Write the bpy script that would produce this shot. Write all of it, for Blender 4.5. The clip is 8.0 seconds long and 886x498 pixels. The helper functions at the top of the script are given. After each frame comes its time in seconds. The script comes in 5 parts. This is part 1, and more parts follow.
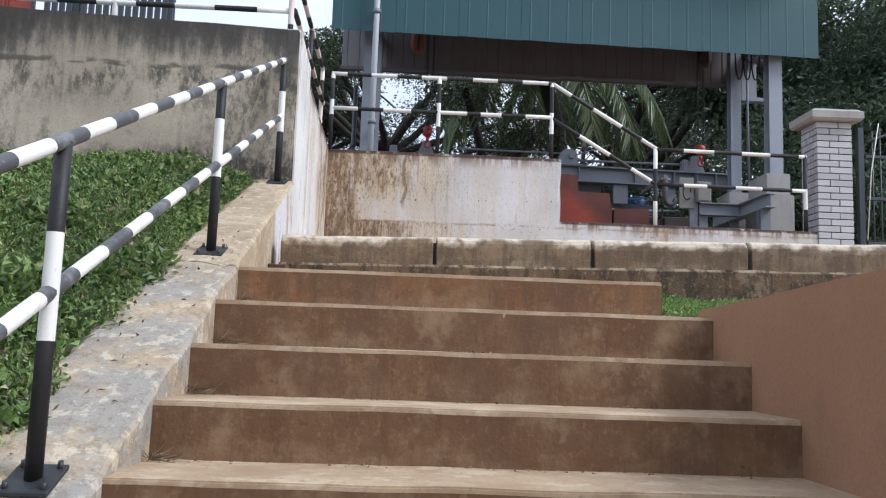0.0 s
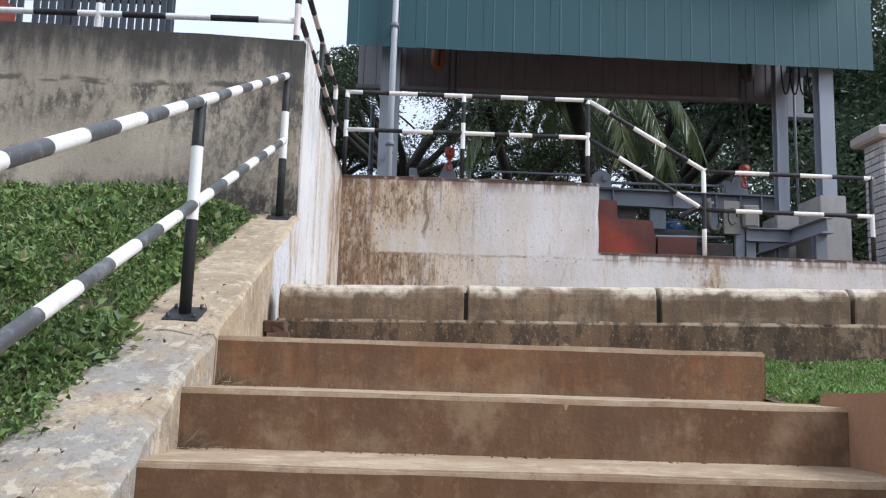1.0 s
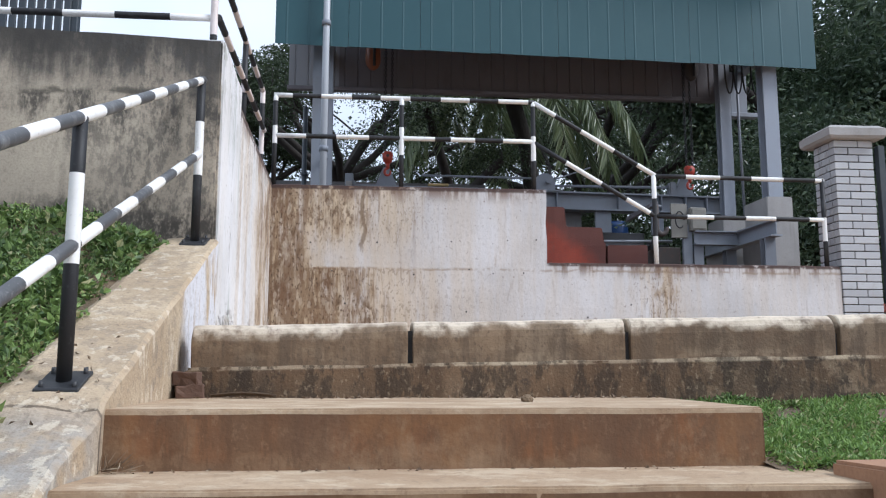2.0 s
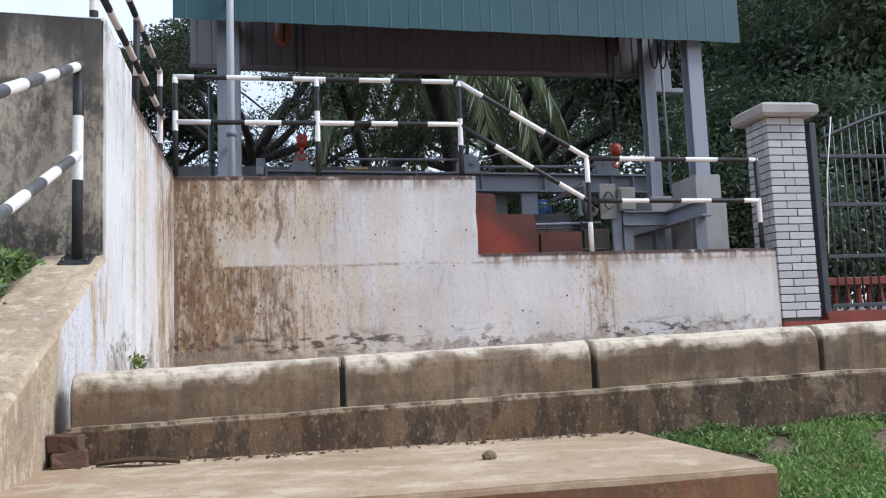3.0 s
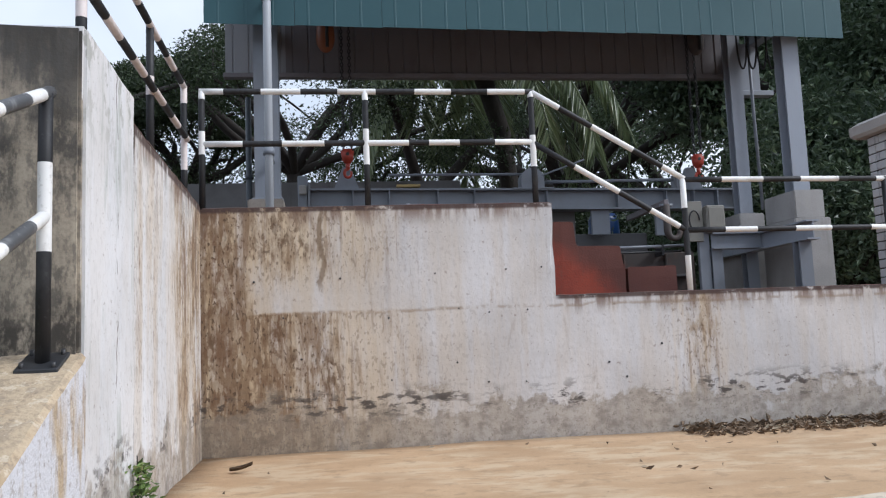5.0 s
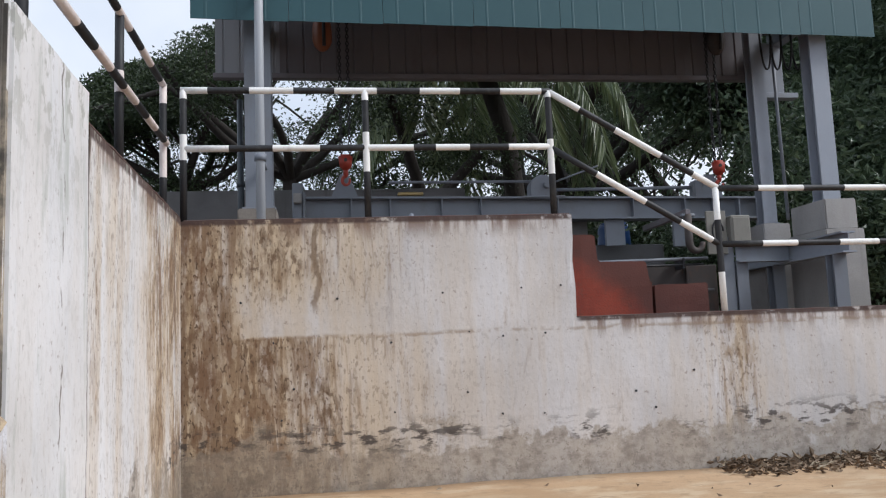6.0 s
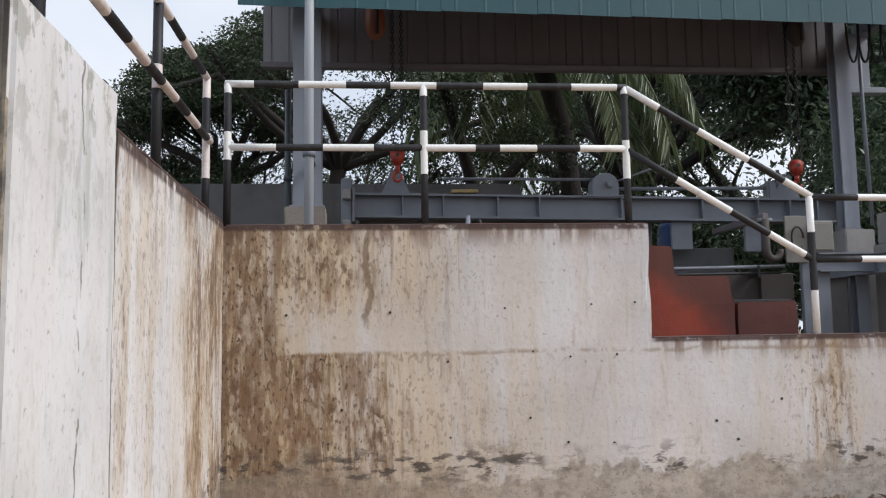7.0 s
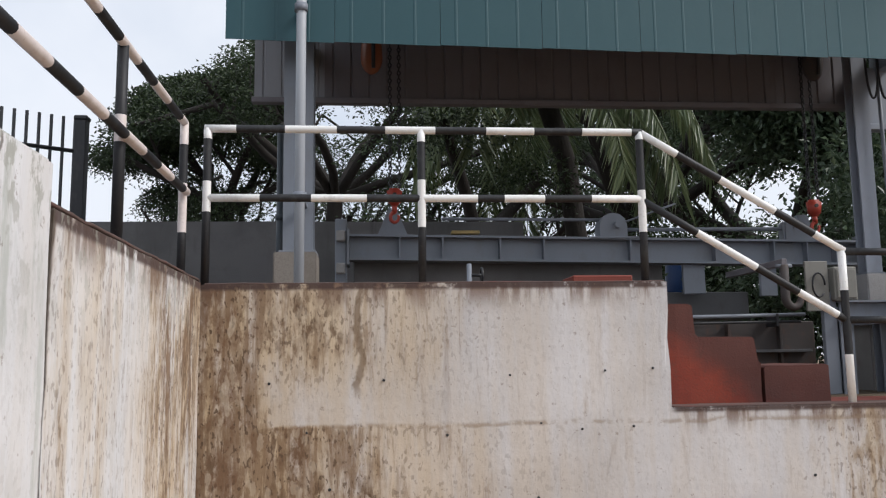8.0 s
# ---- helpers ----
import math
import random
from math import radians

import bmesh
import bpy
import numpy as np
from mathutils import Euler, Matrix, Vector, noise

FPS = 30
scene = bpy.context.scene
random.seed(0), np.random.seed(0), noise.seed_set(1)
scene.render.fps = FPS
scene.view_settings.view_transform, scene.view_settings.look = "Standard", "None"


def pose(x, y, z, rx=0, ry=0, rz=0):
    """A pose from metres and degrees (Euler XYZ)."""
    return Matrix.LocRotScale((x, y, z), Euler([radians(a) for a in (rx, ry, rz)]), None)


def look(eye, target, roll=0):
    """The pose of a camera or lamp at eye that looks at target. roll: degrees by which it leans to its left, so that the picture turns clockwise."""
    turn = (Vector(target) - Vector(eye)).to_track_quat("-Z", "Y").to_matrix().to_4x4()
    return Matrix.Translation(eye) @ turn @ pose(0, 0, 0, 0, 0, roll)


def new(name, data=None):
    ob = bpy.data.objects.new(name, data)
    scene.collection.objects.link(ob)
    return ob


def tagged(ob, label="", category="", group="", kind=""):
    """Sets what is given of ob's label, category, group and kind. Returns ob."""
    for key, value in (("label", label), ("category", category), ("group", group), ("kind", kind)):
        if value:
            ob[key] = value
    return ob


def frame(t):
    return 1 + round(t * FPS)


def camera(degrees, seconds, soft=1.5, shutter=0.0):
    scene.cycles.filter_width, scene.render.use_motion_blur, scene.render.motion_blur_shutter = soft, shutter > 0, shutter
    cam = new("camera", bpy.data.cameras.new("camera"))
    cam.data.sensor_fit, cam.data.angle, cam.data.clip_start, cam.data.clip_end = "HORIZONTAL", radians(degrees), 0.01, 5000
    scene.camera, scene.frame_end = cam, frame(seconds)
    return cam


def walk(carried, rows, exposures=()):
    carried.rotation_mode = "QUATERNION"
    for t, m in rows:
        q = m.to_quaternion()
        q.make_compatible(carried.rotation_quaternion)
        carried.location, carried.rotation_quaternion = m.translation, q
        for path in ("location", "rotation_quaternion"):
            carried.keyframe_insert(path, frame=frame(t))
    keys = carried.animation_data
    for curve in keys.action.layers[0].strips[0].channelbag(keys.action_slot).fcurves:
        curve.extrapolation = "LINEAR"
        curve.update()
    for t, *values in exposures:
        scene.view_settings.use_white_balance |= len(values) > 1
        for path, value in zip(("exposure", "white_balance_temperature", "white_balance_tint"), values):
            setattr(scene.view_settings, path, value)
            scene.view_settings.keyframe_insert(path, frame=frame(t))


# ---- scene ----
cam = camera(56.2, 8.0, soft=1.2)
PATH = [
    (0, (0.146, 0.019, 1.697), (0.223, 2.002, 1.94), 2.0),
    (0.5, (0.205, 0.613, 1.914), (0.241, 2.597, 2.172), 0.7),
    (1, (0.102, 0.983, 1.993), (0.131, 2.962, 2.28), 1.8),
    (1.5, (0.083, 1.262, 2.139), (0.15, 3.24, 2.427), 1.1),
    (1.7, (0.119, 1.382, 2.166), (0.244, 3.357, 2.458), 0.6),
    (2.8, (0.059, 2.018, 2.493), (0.344, 3.985, 2.722), -1.9),
    (3, (0.089, 2.16, 2.515), (0.463, 4.113, 2.733), -2.3),
    (3.5, (0.154, 2.494, 2.645), (0.56, 4.442, 2.849), -2.9),
    (4, (0.082, 2.793, 2.723), (0.486, 4.74, 2.935), -1.9),
    (4.5, (0.055, 3.031, 2.892), (0.423, 4.981, 3.142), -1.1),
    (5, (0.105, 3.383, 3.014), (0.374, 5.353, 3.234), -2.3),
    (5.2, (0.095, 3.486, 3.085), (0.236, 5.459, 3.379), -2.2),
    (6.3, (0.139, 4.263, 3.269), (0.457, 6.226, 3.48), -2.7),
    (6.5, (0.146, 4.348, 3.367), (0.467, 6.312, 3.572), -3.1),
    (7, (0.064, 4.597, 3.408), (0.233, 6.58, 3.612), -0.9),
    (7.5, (0.012, 4.856, 3.665), (0.173, 6.837, 3.892), 0.3),
    (8, (0.111, 5.072, 3.696), (0.281, 7.048, 3.955), -0.8),
]
walk(cam, [(t, look(eye, target, roll)) for t, eye, target, roll in PATH],
     exposures=[(0.0, 0.33, 5720, 10), (3.0, 0.33, 5600, 10), (5.0, 0.15, 5750, 10), (8.0, 0.06, 6150, 11)])


# ---- light ----
world = bpy.data.worlds.new("overcast_sky")
scene.world = world
world.use_nodes = True
wt = world.node_tree
wt.nodes.clear()
w_out = wt.nodes.new("ShaderNodeOutputWorld")
w_bg = wt.nodes.new("ShaderNodeBackground")
w_sky = wt.nodes.new("ShaderNodeTexSky")
w_sky.sky_type, w_sky.sun_disc = "NISHITA", False
w_sky.sun_elevation, w_sky.sun_rotation = radians(43), radians(112)
w_sky.dust_density = 4.0
w_scale = wt.nodes.new("ShaderNodeVectorMath")
w_scale.operation = "SCALE"
w_scale.inputs["Scale"].default_value = 0.10
w_co = wt.nodes.new("ShaderNodeTexCoord")
w_noise = wt.nodes.new("ShaderNodeTexNoise")
w_noise.inputs["Scale"].default_value = 3.0
w_noise.inputs["Detail"].default_value = 5.0
w_ramp = wt.nodes.new("ShaderNodeValToRGB")
w_ramp.color_ramp.elements[0].position, w_ramp.color_ramp.elements[0].color = 0.35, (0.74, 0.79, 0.86, 1)
w_ramp.color_ramp.elements[1].position, w_ramp.color_ramp.elements[1].color = 0.62, (0.95, 0.965, 0.985, 1)
w_mix = wt.nodes.new("ShaderNodeMix")
w_mix.data_type = "RGBA"
w_mix.inputs["Factor"].default_value = 0.85
wt.links.new(w_sky.outputs["Color"], w_scale.inputs[0])
wt.links.new(w_co.outputs["Generated"], w_noise.inputs["Vector"])
wt.links.new(w_noise.outputs["Fac"], w_ramp.inputs["Fac"])
wt.links.new(w_scale.outputs["Vector"], w_mix.inputs["A"])
wt.links.new(w_ramp.outputs["Color"], w_mix.inputs["B"])
wt.links.new(w_mix.outputs["Result"], w_bg.inputs["Color"])
w_bg.inputs["Strength"].default_value = 1.0
wt.links.new(w_bg.outputs["Background"], w_out.inputs["Surface"])

sun = new("sun", bpy.data.lights.new("sun", "SUN"))
sun.data.energy, sun.data.angle, sun.data.color = 2.4, radians(18), (1.0, 0.96, 0.90)
sun.matrix_world = look((11, 1.5, 13), (0, 6, 2))


# ---- material helpers ----
class Graph:
    """A short way to wire a node material; places are in world metres."""

    def __init__(self, name):
        self.mat = bpy.data.materials.new(name)
        self.mat.use_nodes = True
        self.nt = self.mat.node_tree
        self.nt.nodes.clear()
        self.out = self.nt.nodes.new("ShaderNodeOutputMaterial")
        self.bsdf = self.nt.nodes.new("ShaderNodeBsdfPrincipled")
        self.nt.links.new(self.bsdf.outputs["BSDF"], self.out.inputs["Surface"])
        self.pos = self.nt.nodes.new("ShaderNodeNewGeometry").outputs["Position"]

    def put(self, socket, value):
        if isinstance(value, bpy.types.NodeSocket):
            self.nt.links.new(value, socket)
        elif isinstance(value, tuple) and len(value) == 3 and socket.type == "RGBA":
            socket.default_value = (*value, 1)
        else:
            socket.default_value = value

    def scaled(self, s, vec=None):
        n = self.nt.nodes.new("ShaderNodeVectorMath")
        n.operation = "MULTIPLY"
        self.put(n.inputs[0], vec or self.pos)
        n.inputs[1].default_value = s
        return n.outputs[0]

    def noise(self, s, detail=4.0, rough=0.55, distort=0.0):
        n = self.nt.nodes.new("ShaderNodeTexNoise")
        n.inputs["Scale"].default_value = 1.0
        n.inputs["Detail"].default_value = detail
        n.inputs["Roughness"].default_value = rough
        n.inputs["Distortion"].default_value = distort
        self.put(n.inputs["Vector"], self.scaled(s if isinstance(s, tuple) else (s, s, s)))
        return n.outputs["Fac"]

    def band(self, fac, lo, hi):
        """0 below lo, 1 above hi (or the other way round), smooth between."""
        n = self.nt.nodes.new("ShaderNodeMapRange")
        n.interpolation_type = "SMOOTHSTEP"
        flip = lo > hi
        self.put(n.inputs["Value"], fac)
        n.inputs["From Min"].default_value, n.inputs["From Max"].default_value = min(lo, hi), max(lo, hi)
        n.inputs["To Min"].default_value, n.inputs["To Max"].default_value = (1, 0) if flip else (0, 1)
        return n.outputs["Result"]

    def math(self, op, a, b=0.0):
        n = self.nt.nodes.new("ShaderNodeMath")
        n.operation = op
        self.put(n.inputs[0], a)
        self.put(n.inputs[1], b)
        return n.outputs[0]

    def mul(self, *facs):
        v = facs[0]
        for f in facs[1:]:
            v = self.math("MULTIPLY", v, f)
        return v

    def axis(self, which):
        n = self.nt.nodes.new("ShaderNodeSeparateXYZ")
        self.put(n.inputs[0], self.pos)
        return n.outputs[which]

    def mix(self, fac, a, b):
        n = self.nt.nodes.new("ShaderNodeMix")
        n.data_type = "RGBA"
        self.put(n.inputs["Factor"], fac)
        self.put(n.inputs["A"], a)
        self.put(n.inputs["B"], b)
        return n.outputs["Result"]

    def random(self):
        return self.nt.nodes.new("ShaderNodeObjectInfo").outputs["Random"]

    def island(self):
        return self.nt.nodes.new("ShaderNodeNewGeometry").outputs["Random Per Island"]

    def finish(self, colour, rough=0.85, bump=None, strength=0.3, distance=0.01, metal=0.0):
        self.put(self.bsdf.inputs["Base Color"], colour)
        self.put(self.bsdf.inputs["Roughness"], rough)
        self.bsdf.inputs["Metallic"].default_value = metal
        if bump is not None:
            n = self.nt.nodes.new("ShaderNodeBump")
            n.inputs["Strength"].default_value = strength
            n.inputs["Distance"].default_value = distance
            self.put(n.inputs["Height"], bump)
            self.put(self.bsdf.inputs["Normal"], n.outputs["Normal"])
        return self.mat


def plaster(name, base, second, stain, dark, streak=0.5, blotch=0.4, scale=1.0, streak_at=(0.52, 0.72)):
    """Weathered plaster or concrete: tone patches, drip streaks, dark blotches, grit."""
    g = Graph(name)
    col = g.mix(g.band(g.noise(1.3 * scale, 5), 0.38, 0.62), base, second)
    drips = g.mul(g.band(g.noise((7 * scale, 7 * scale, 0.7 * scale), 5, 0.6, 0.6), *streak_at), g.band(g.noise(1.1 * scale, 3), 0.35, 0.65), streak)
    col = g.mix(drips, col, stain)
    spots = g.mul(g.band(g.noise(5 * scale, 8, 0.7), 0.56, 0.70), blotch)
    col = g.mix(spots, col, dark)
    grit = g.noise(70, 3)
    col = g.mix(g.mul(g.band(grit, 0.4, 0.75), 0.25), col, dark)
    return g, col, grit


# Stained whitewash of the back wall: brown wash towards the inner corner, a lift joint, a damp foot
def whitewash(name, brown, lift=True):
    g = Graph(name)
    x, y, z = g.axis("X"), g.axis("Y"), g.axis("Z")
    col = g.mix(g.band(g.noise(1.1, 4), 0.35, 0.65), (0.61, 0.595, 0.60) if lift else (0.70, 0.70, 0.715), (0.50, 0.485, 0.485) if lift else (0.60, 0.60, 0.61))
    if lift:
        cream = g.mul(g.band(g.math("ADD", x, g.mul(g.noise((3, 3, 0.6), 5), 1.4)), 2.1, 0.5), g.band(g.noise((4, 4, 0.9), 6, 0.62), 0.34, 0.60), 0.62)
        col = g.mix(cream, col, (0.52, 0.425, 0.31))
    col = g.mix(g.mul(g.band(g.math("ADD", g.mul(g.noise((2.4, 2.4, 0.5), 5), 0.5), g.mul(g.noise((11, 11, 0.7), 6, 0.6), 0.5)), 0.40, 0.58), g.math("ADD", 0.24 if lift else 0.14, g.mul(brown(g, x, y, z), 0.95))), col, (0.54, 0.425, 0.285))
    fine = g.noise((15, 15, 1.5), 8, 0.66, 0.5)
    broad = g.noise((8.5, 8.5, 2.0), 9, 0.70, 0.3)
    flecks = g.noise((20, 20, 9), 6, 0.6)
    pits = g.noise((45, 45, 22), 3, 0.5)
    amount = brown(g, x, y, z)
    wash = g.band(g.math("ADD", broad, g.mul(amount, 0.34)), 0.58, 0.86)
    wash = g.mul(wash, g.math("ADD", 0.30, g.mul(g.band(flecks, 0.58, 0.44), 0.70)))
    col = g.mix(g.mul(wash, 0.88), col, (0.30, 0.215, 0.135))
    hair = g.noise((34, 34, 5.0), 6, 0.62)
    col = g.mix(g.mul(g.band(hair, 0.52, 0.64), g.math("ADD", 0.02, g.mul(amount, 0.42))), col, (0.19, 0.135, 0.085))
    col = g.mix(g.mul(g.band(hair, 0.44, 0.36), g.mul(amount, 0.35)), col, (0.52, 0.45, 0.36))
    streaks = g.band(g.math("ADD", fine, g.mul(amount, 0.16)), 0.56, 0.70)
    col = g.mix(g.mul(streaks, g.math("ADD", 0.22 if lift else 0.06, g.mul(amount, 0.68))), col, (0.20, 0.125, 0.07))
    deep = g.band(g.math("ADD", g.noise((4.0, 4.0, 1.6), 9, 0.66), g.mul(amount, 0.24)), 0.68, 0.82)
    col = g.mix(g.mul(deep, g.band(flecks, 0.57, 0.46), 0.88), col, (0.13, 0.078, 0.043))
    col = g.mix(g.mul(g.band(pits, 0.575, 0.63), g.math("ADD", 0.10, g.mul(amount, 0.85))), col, (0.10, 0.062, 0.037))
    # damp brown bloom at the inner corner
    bloom = g.mul(g.band(g.math("ADD", g.noise((7, 7, 4.5), 9, 0.68), g.mul(amount, 0.20)), 0.66, 0.76), g.band(amount, 0.55, 0.95))
    col = g.mix(g.mul(bloom, 0.66), col, (0.165, 0.092, 0.050))
    pale = g.mul(g.band(g.noise((11, 11, 5), 4, 0.55), 0.57, 0.62), amount)
    col = g.mix(g.mul(pale, 0.42), col, (0.56, 0.48, 0.37))
    # single dark run below the coping
    run = g.mul(g.band(g.math("ABSOLUTE", g.math("ADD", g.math("SUBTRACT", x, 0.03), g.mul(g.math("SUBTRACT", g.noise((3, 3, 5), 4), 0.5), 0.16))), 0.035, 0.012), g.band(z, 3.42, 3.55))
    if lift:
        col = g.mix(g.mul(run, 0.75), col, (0.17, 0.115, 0.07))
    here = 1.0 if lift else g.band(y, 7.66, 7.70)
    # grime under the coping
    top = g.band(g.math("ADD", g.noise((6, 6, 1.1), 6, 0.65), g.mul(g.noise((14, 14, 1.5), 4), 0.5)), 0.66, 0.84)
    high = g.math("MAXIMUM", g.mul(g.band(z, 3.95, 4.16), g.band(x, 2.05, 1.98)), g.mul(g.band(z, 3.16, 3.35), g.band(x, 1.98, 2.05), g.band(z, 3.40, 3.37)))
    col = g.mix(g.mul(high, top, here, 0.9), col, (0.15, 0.09, 0.06))
    rim = g.math("MAXIMUM", g.mul(g.band(z, 4.112, 4.138), g.band(x, 2.05, 1.98)), g.mul(g.band(z, 3.318, 3.342), g.band(x, 1.98, 2.05), g.band(z, 3.40, 3.37)))
    col = g.mix(g.mul(rim, g.band(g.noise(12, 5), 0.30, 0.46), here, 0.94), col, (0.065, 0.038, 0.032))
    if lift:
        wob = g.math("ADD", z, g.mul(g.noise(6, 3), 0.05))
        joint = g.mul(g.band(wob, 3.285, 3.30), g.band(wob, 3.330, 3.305), g.band(g.noise(9, 4), 0.40, 0.54))
        col = g.mix(g.mul(joint, 0.55), col, (0.24, 0.17, 0.11))
    else:
        crack = g.band(g.math("ABSOLUTE", g.math("ADD", g.math("SUBTRACT", y, 7.690), g.mul(g.math("SUBTRACT", g.noise((3, 3, 4), 5), 0.5), 0.09))), 0.030, 0.012)
        col = g.mix(g.mul(crack, 0.9), col, (0.075, 0.056, 0.04))
        crack2 = g.band(g.math("ABSOLUTE", g.math("ADD", g.math("SUBTRACT", y, 7.28), g.mul(g.math("SUBTRACT", g.noise((2, 2, 3), 6), 0.5), 0.22))), 0.012, 0.004)
        col = g.mix(g.mul(crack2, g.band(g.noise((2, 2, 5), 4), 0.46, 0.54), 0.8), col, (0.12, 0.10, 0.08))
        algae = g.mul(g.band(g.noise((7, 7, 1.4), 6, 0.65), 0.52, 0.66), g.band(y, 7.7, 7.6), 0.6)
        col = g.mix(algae, col, (0.36, 0.39, 0.35))
        chips = g.mul(g.band(g.noise((10, 10, 6), 8, 0.66), 0.55, 0.60), g.math("ADD", g.mul(g.band(z, 3.7, 4.3), 0.8), 0.15))
        col = g.mix(g.mul(chips, 0.7), col, (0.30, 0.30, 0.26))
    # damp, peeling foot
    foot = g.band(g.math("ADD", z, g.mul(g.band(g.noise((3.2, 3.2, 3.2), 6, 0.65), 0.3, 0.7), -0.40)), 2.36, 2.24)
    patch = g.math("MAXIMUM", g.mul(g.band(g.noise((7, 7, 9), 8, 0.68), 0.42, 0.66), 0.8), g.mul(g.band(g.noise((26, 26, 26), 7, 0.68), 0.52, 0.64), 0.8))
    col = g.mix(g.mul(foot, 0.60), col, (0.34, 0.285, 0.22))
    col = g.mix(g.mul(foot, patch, 0.75), col, (0.15, 0.122, 0.098))
    edge = g.mul(g.band(z, 2.36, 2.50), g.band(z, 2.72, 2.54), g.band(g.noise((8, 8, 20), 5, 0.6), 0.50, 0.60), g.band(g.noise(1.7, 3), 0.40, 0.54))
    col = g.mix(g.mul(edge, 0.9), col, (0.055, 0.045, 0.04))
    specks = g.band(g.noise(24, 5, 0.65), 0.63, 0.68)
    col = g.mix(g.mul(specks, 0.45), col, (0.16, 0.11, 0.08))
    h = g.math("ADD", g.noise(30, 5), g.mul(flecks, 1.2))
    return g.finish(col, 0.9, h, 0.22, 0.010)


def corner_brown(g, x, y, z):
    edge = g.math("ADD", x, g.mul(g.math("SUBTRACT", g.noise((5, 5, 3), 5), 0.5), 0.35))
    upper = g.mul(g.band(edge, 1.30, -0.85), g.band(z, 3.36, 3.80), 0.80)
    lower = g.mul(g.math("ADD", g.mul(g.band(edge, 0.26, 0.06), 0.34), g.mul(g.band(edge, 1.7, -0.6), 0.52)), g.band(z, 3.31, 3.27))
    corner = g.band(edge, -0.40, -0.72)
    spot = g.mul(g.band(edge, 2.85, 3.20), g.band(edge, 3.60, 3.30), g.band(z, 2.3, 2.6), 0.50)
    return g.math("MAXIMUM", g.math("MAXIMUM", g.math("MAXIMUM", upper, lower), g.mul(corner, 0.95)), spot)


def side_brown(g, x, y, z):
    patch = g.math("ADD", 0.30, g.mul(g.band(g.noise((2.6, 2.6, 0.9), 6, 0.62), 0.40, 0.60), 0.70))
    return g.mul(g.math("MAXIMUM", g.mul(g.band(y, 8.0, 9.7), 0.95), g.mul(g.band(y, 7.69, 7.72), 0.40)), patch)


m_back = whitewash("stained_whitewash", corner_brown)
m_side = whitewash("streaked_whitewash", side_brown, False)

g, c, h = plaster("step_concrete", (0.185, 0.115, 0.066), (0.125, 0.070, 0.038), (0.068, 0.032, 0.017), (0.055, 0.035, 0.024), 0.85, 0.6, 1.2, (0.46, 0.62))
c = g.mix(g.mul(g.band(g.noise((3.2, 3.2, 3.5), 8, 0.68), 0.48, 0.68), 0.55), c, (0.30, 0.215, 0.135))
c = g.mix(g.mul(g.band(g.noise((2.2, 2.2, 1.8), 8, 0.66), 0.50, 0.66), 0.75), c, (0.115, 0.064, 0.036))
c = g.mix(g.mul(g.band(g.noise((7.0, 7.0, 0.8), 7, 0.66), 0.48, 0.62), g.band(g.axis("Z"), 1.9, 1.95), 0.65), c, (0.235, 0.095, 0.036))
c = g.mix(g.mul(g.band(g.noise(18, 3, 0.5), 0.66, 0.70), 0.6), c, (0.05, 0.035, 0.026))
low_edge = g.mul(g.band(g.noise((5, 5, 7), 4, 0.55), 0.55, 0.62), 0.5)
c = g.mix(low_edge, c, (0.09, 0.055, 0.036))
part_way = g.math("FRACT", g.math("DIVIDE", g.math("SUBTRACT", g.axis("Z"), 2.093), 0.2085))
run_off = g.band(g.math("ADD", part_way, g.mul(g.band(g.noise((6, 6, 0.8), 4, 0.55), 0.3, 0.7), 0.9)), 1.05, 1.30)
c = g.mix(g.mul(run_off, 0.55), c, (0.095, 0.052, 0.030))
splash = g.band(g.math("SUBTRACT", part_way, g.mul(g.band(g.noise((4, 4, 4), 4, 0.55), 0.3, 0.7), 0.55)), 0.05, -0.15)
c = g.mix(g.mul(splash, 0.40), c, (0.28, 0.195, 0.12))
c = g.mix(g.mul(g.band(g.noise((8, 8, 10), 9, 0.66), 0.53, 0.58), 0.4), c, (0.085, 0.052, 0.033))
c = g.mix(g.mul(g.band(g.noise((24, 24, 5), 7, 0.68), 0.50, 0.64), 0.55), c, (0.055, 0.034, 0.022))
c = g.mix(g.mul(g.band(g.noise((30, 30, 22), 6, 0.66), 0.54, 0.66), 0.45), c, (0.29, 0.20, 0.125))
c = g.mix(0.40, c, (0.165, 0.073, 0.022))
rust = g.mul(g.band(g.noise((2.6, 2.6, 2.0), 7, 0.64), 0.50, 0.60), g.band(g.axis("Z"), 1.88, 1.91), 0.45)
c = g.mix(rust, c, (0.24, 0.115, 0.042))
c = g.mix(g.mul(g.band(g.noise((1.7, 1.7, 0.8), 8, 0.66), 0.46, 0.60), 0.5), c, (0.105, 0.058, 0.032))
c = g.mix(g.mul(g.band(g.noise((2.6, 2.6, 2.2), 8, 0.70), 0.50, 0.66), 0.5), c, (0.31, 0.215, 0.13))
m_step = g.finish(c, 0.88, g.math("ADD", h, g.noise(12, 5)), 0.25, 0.008)

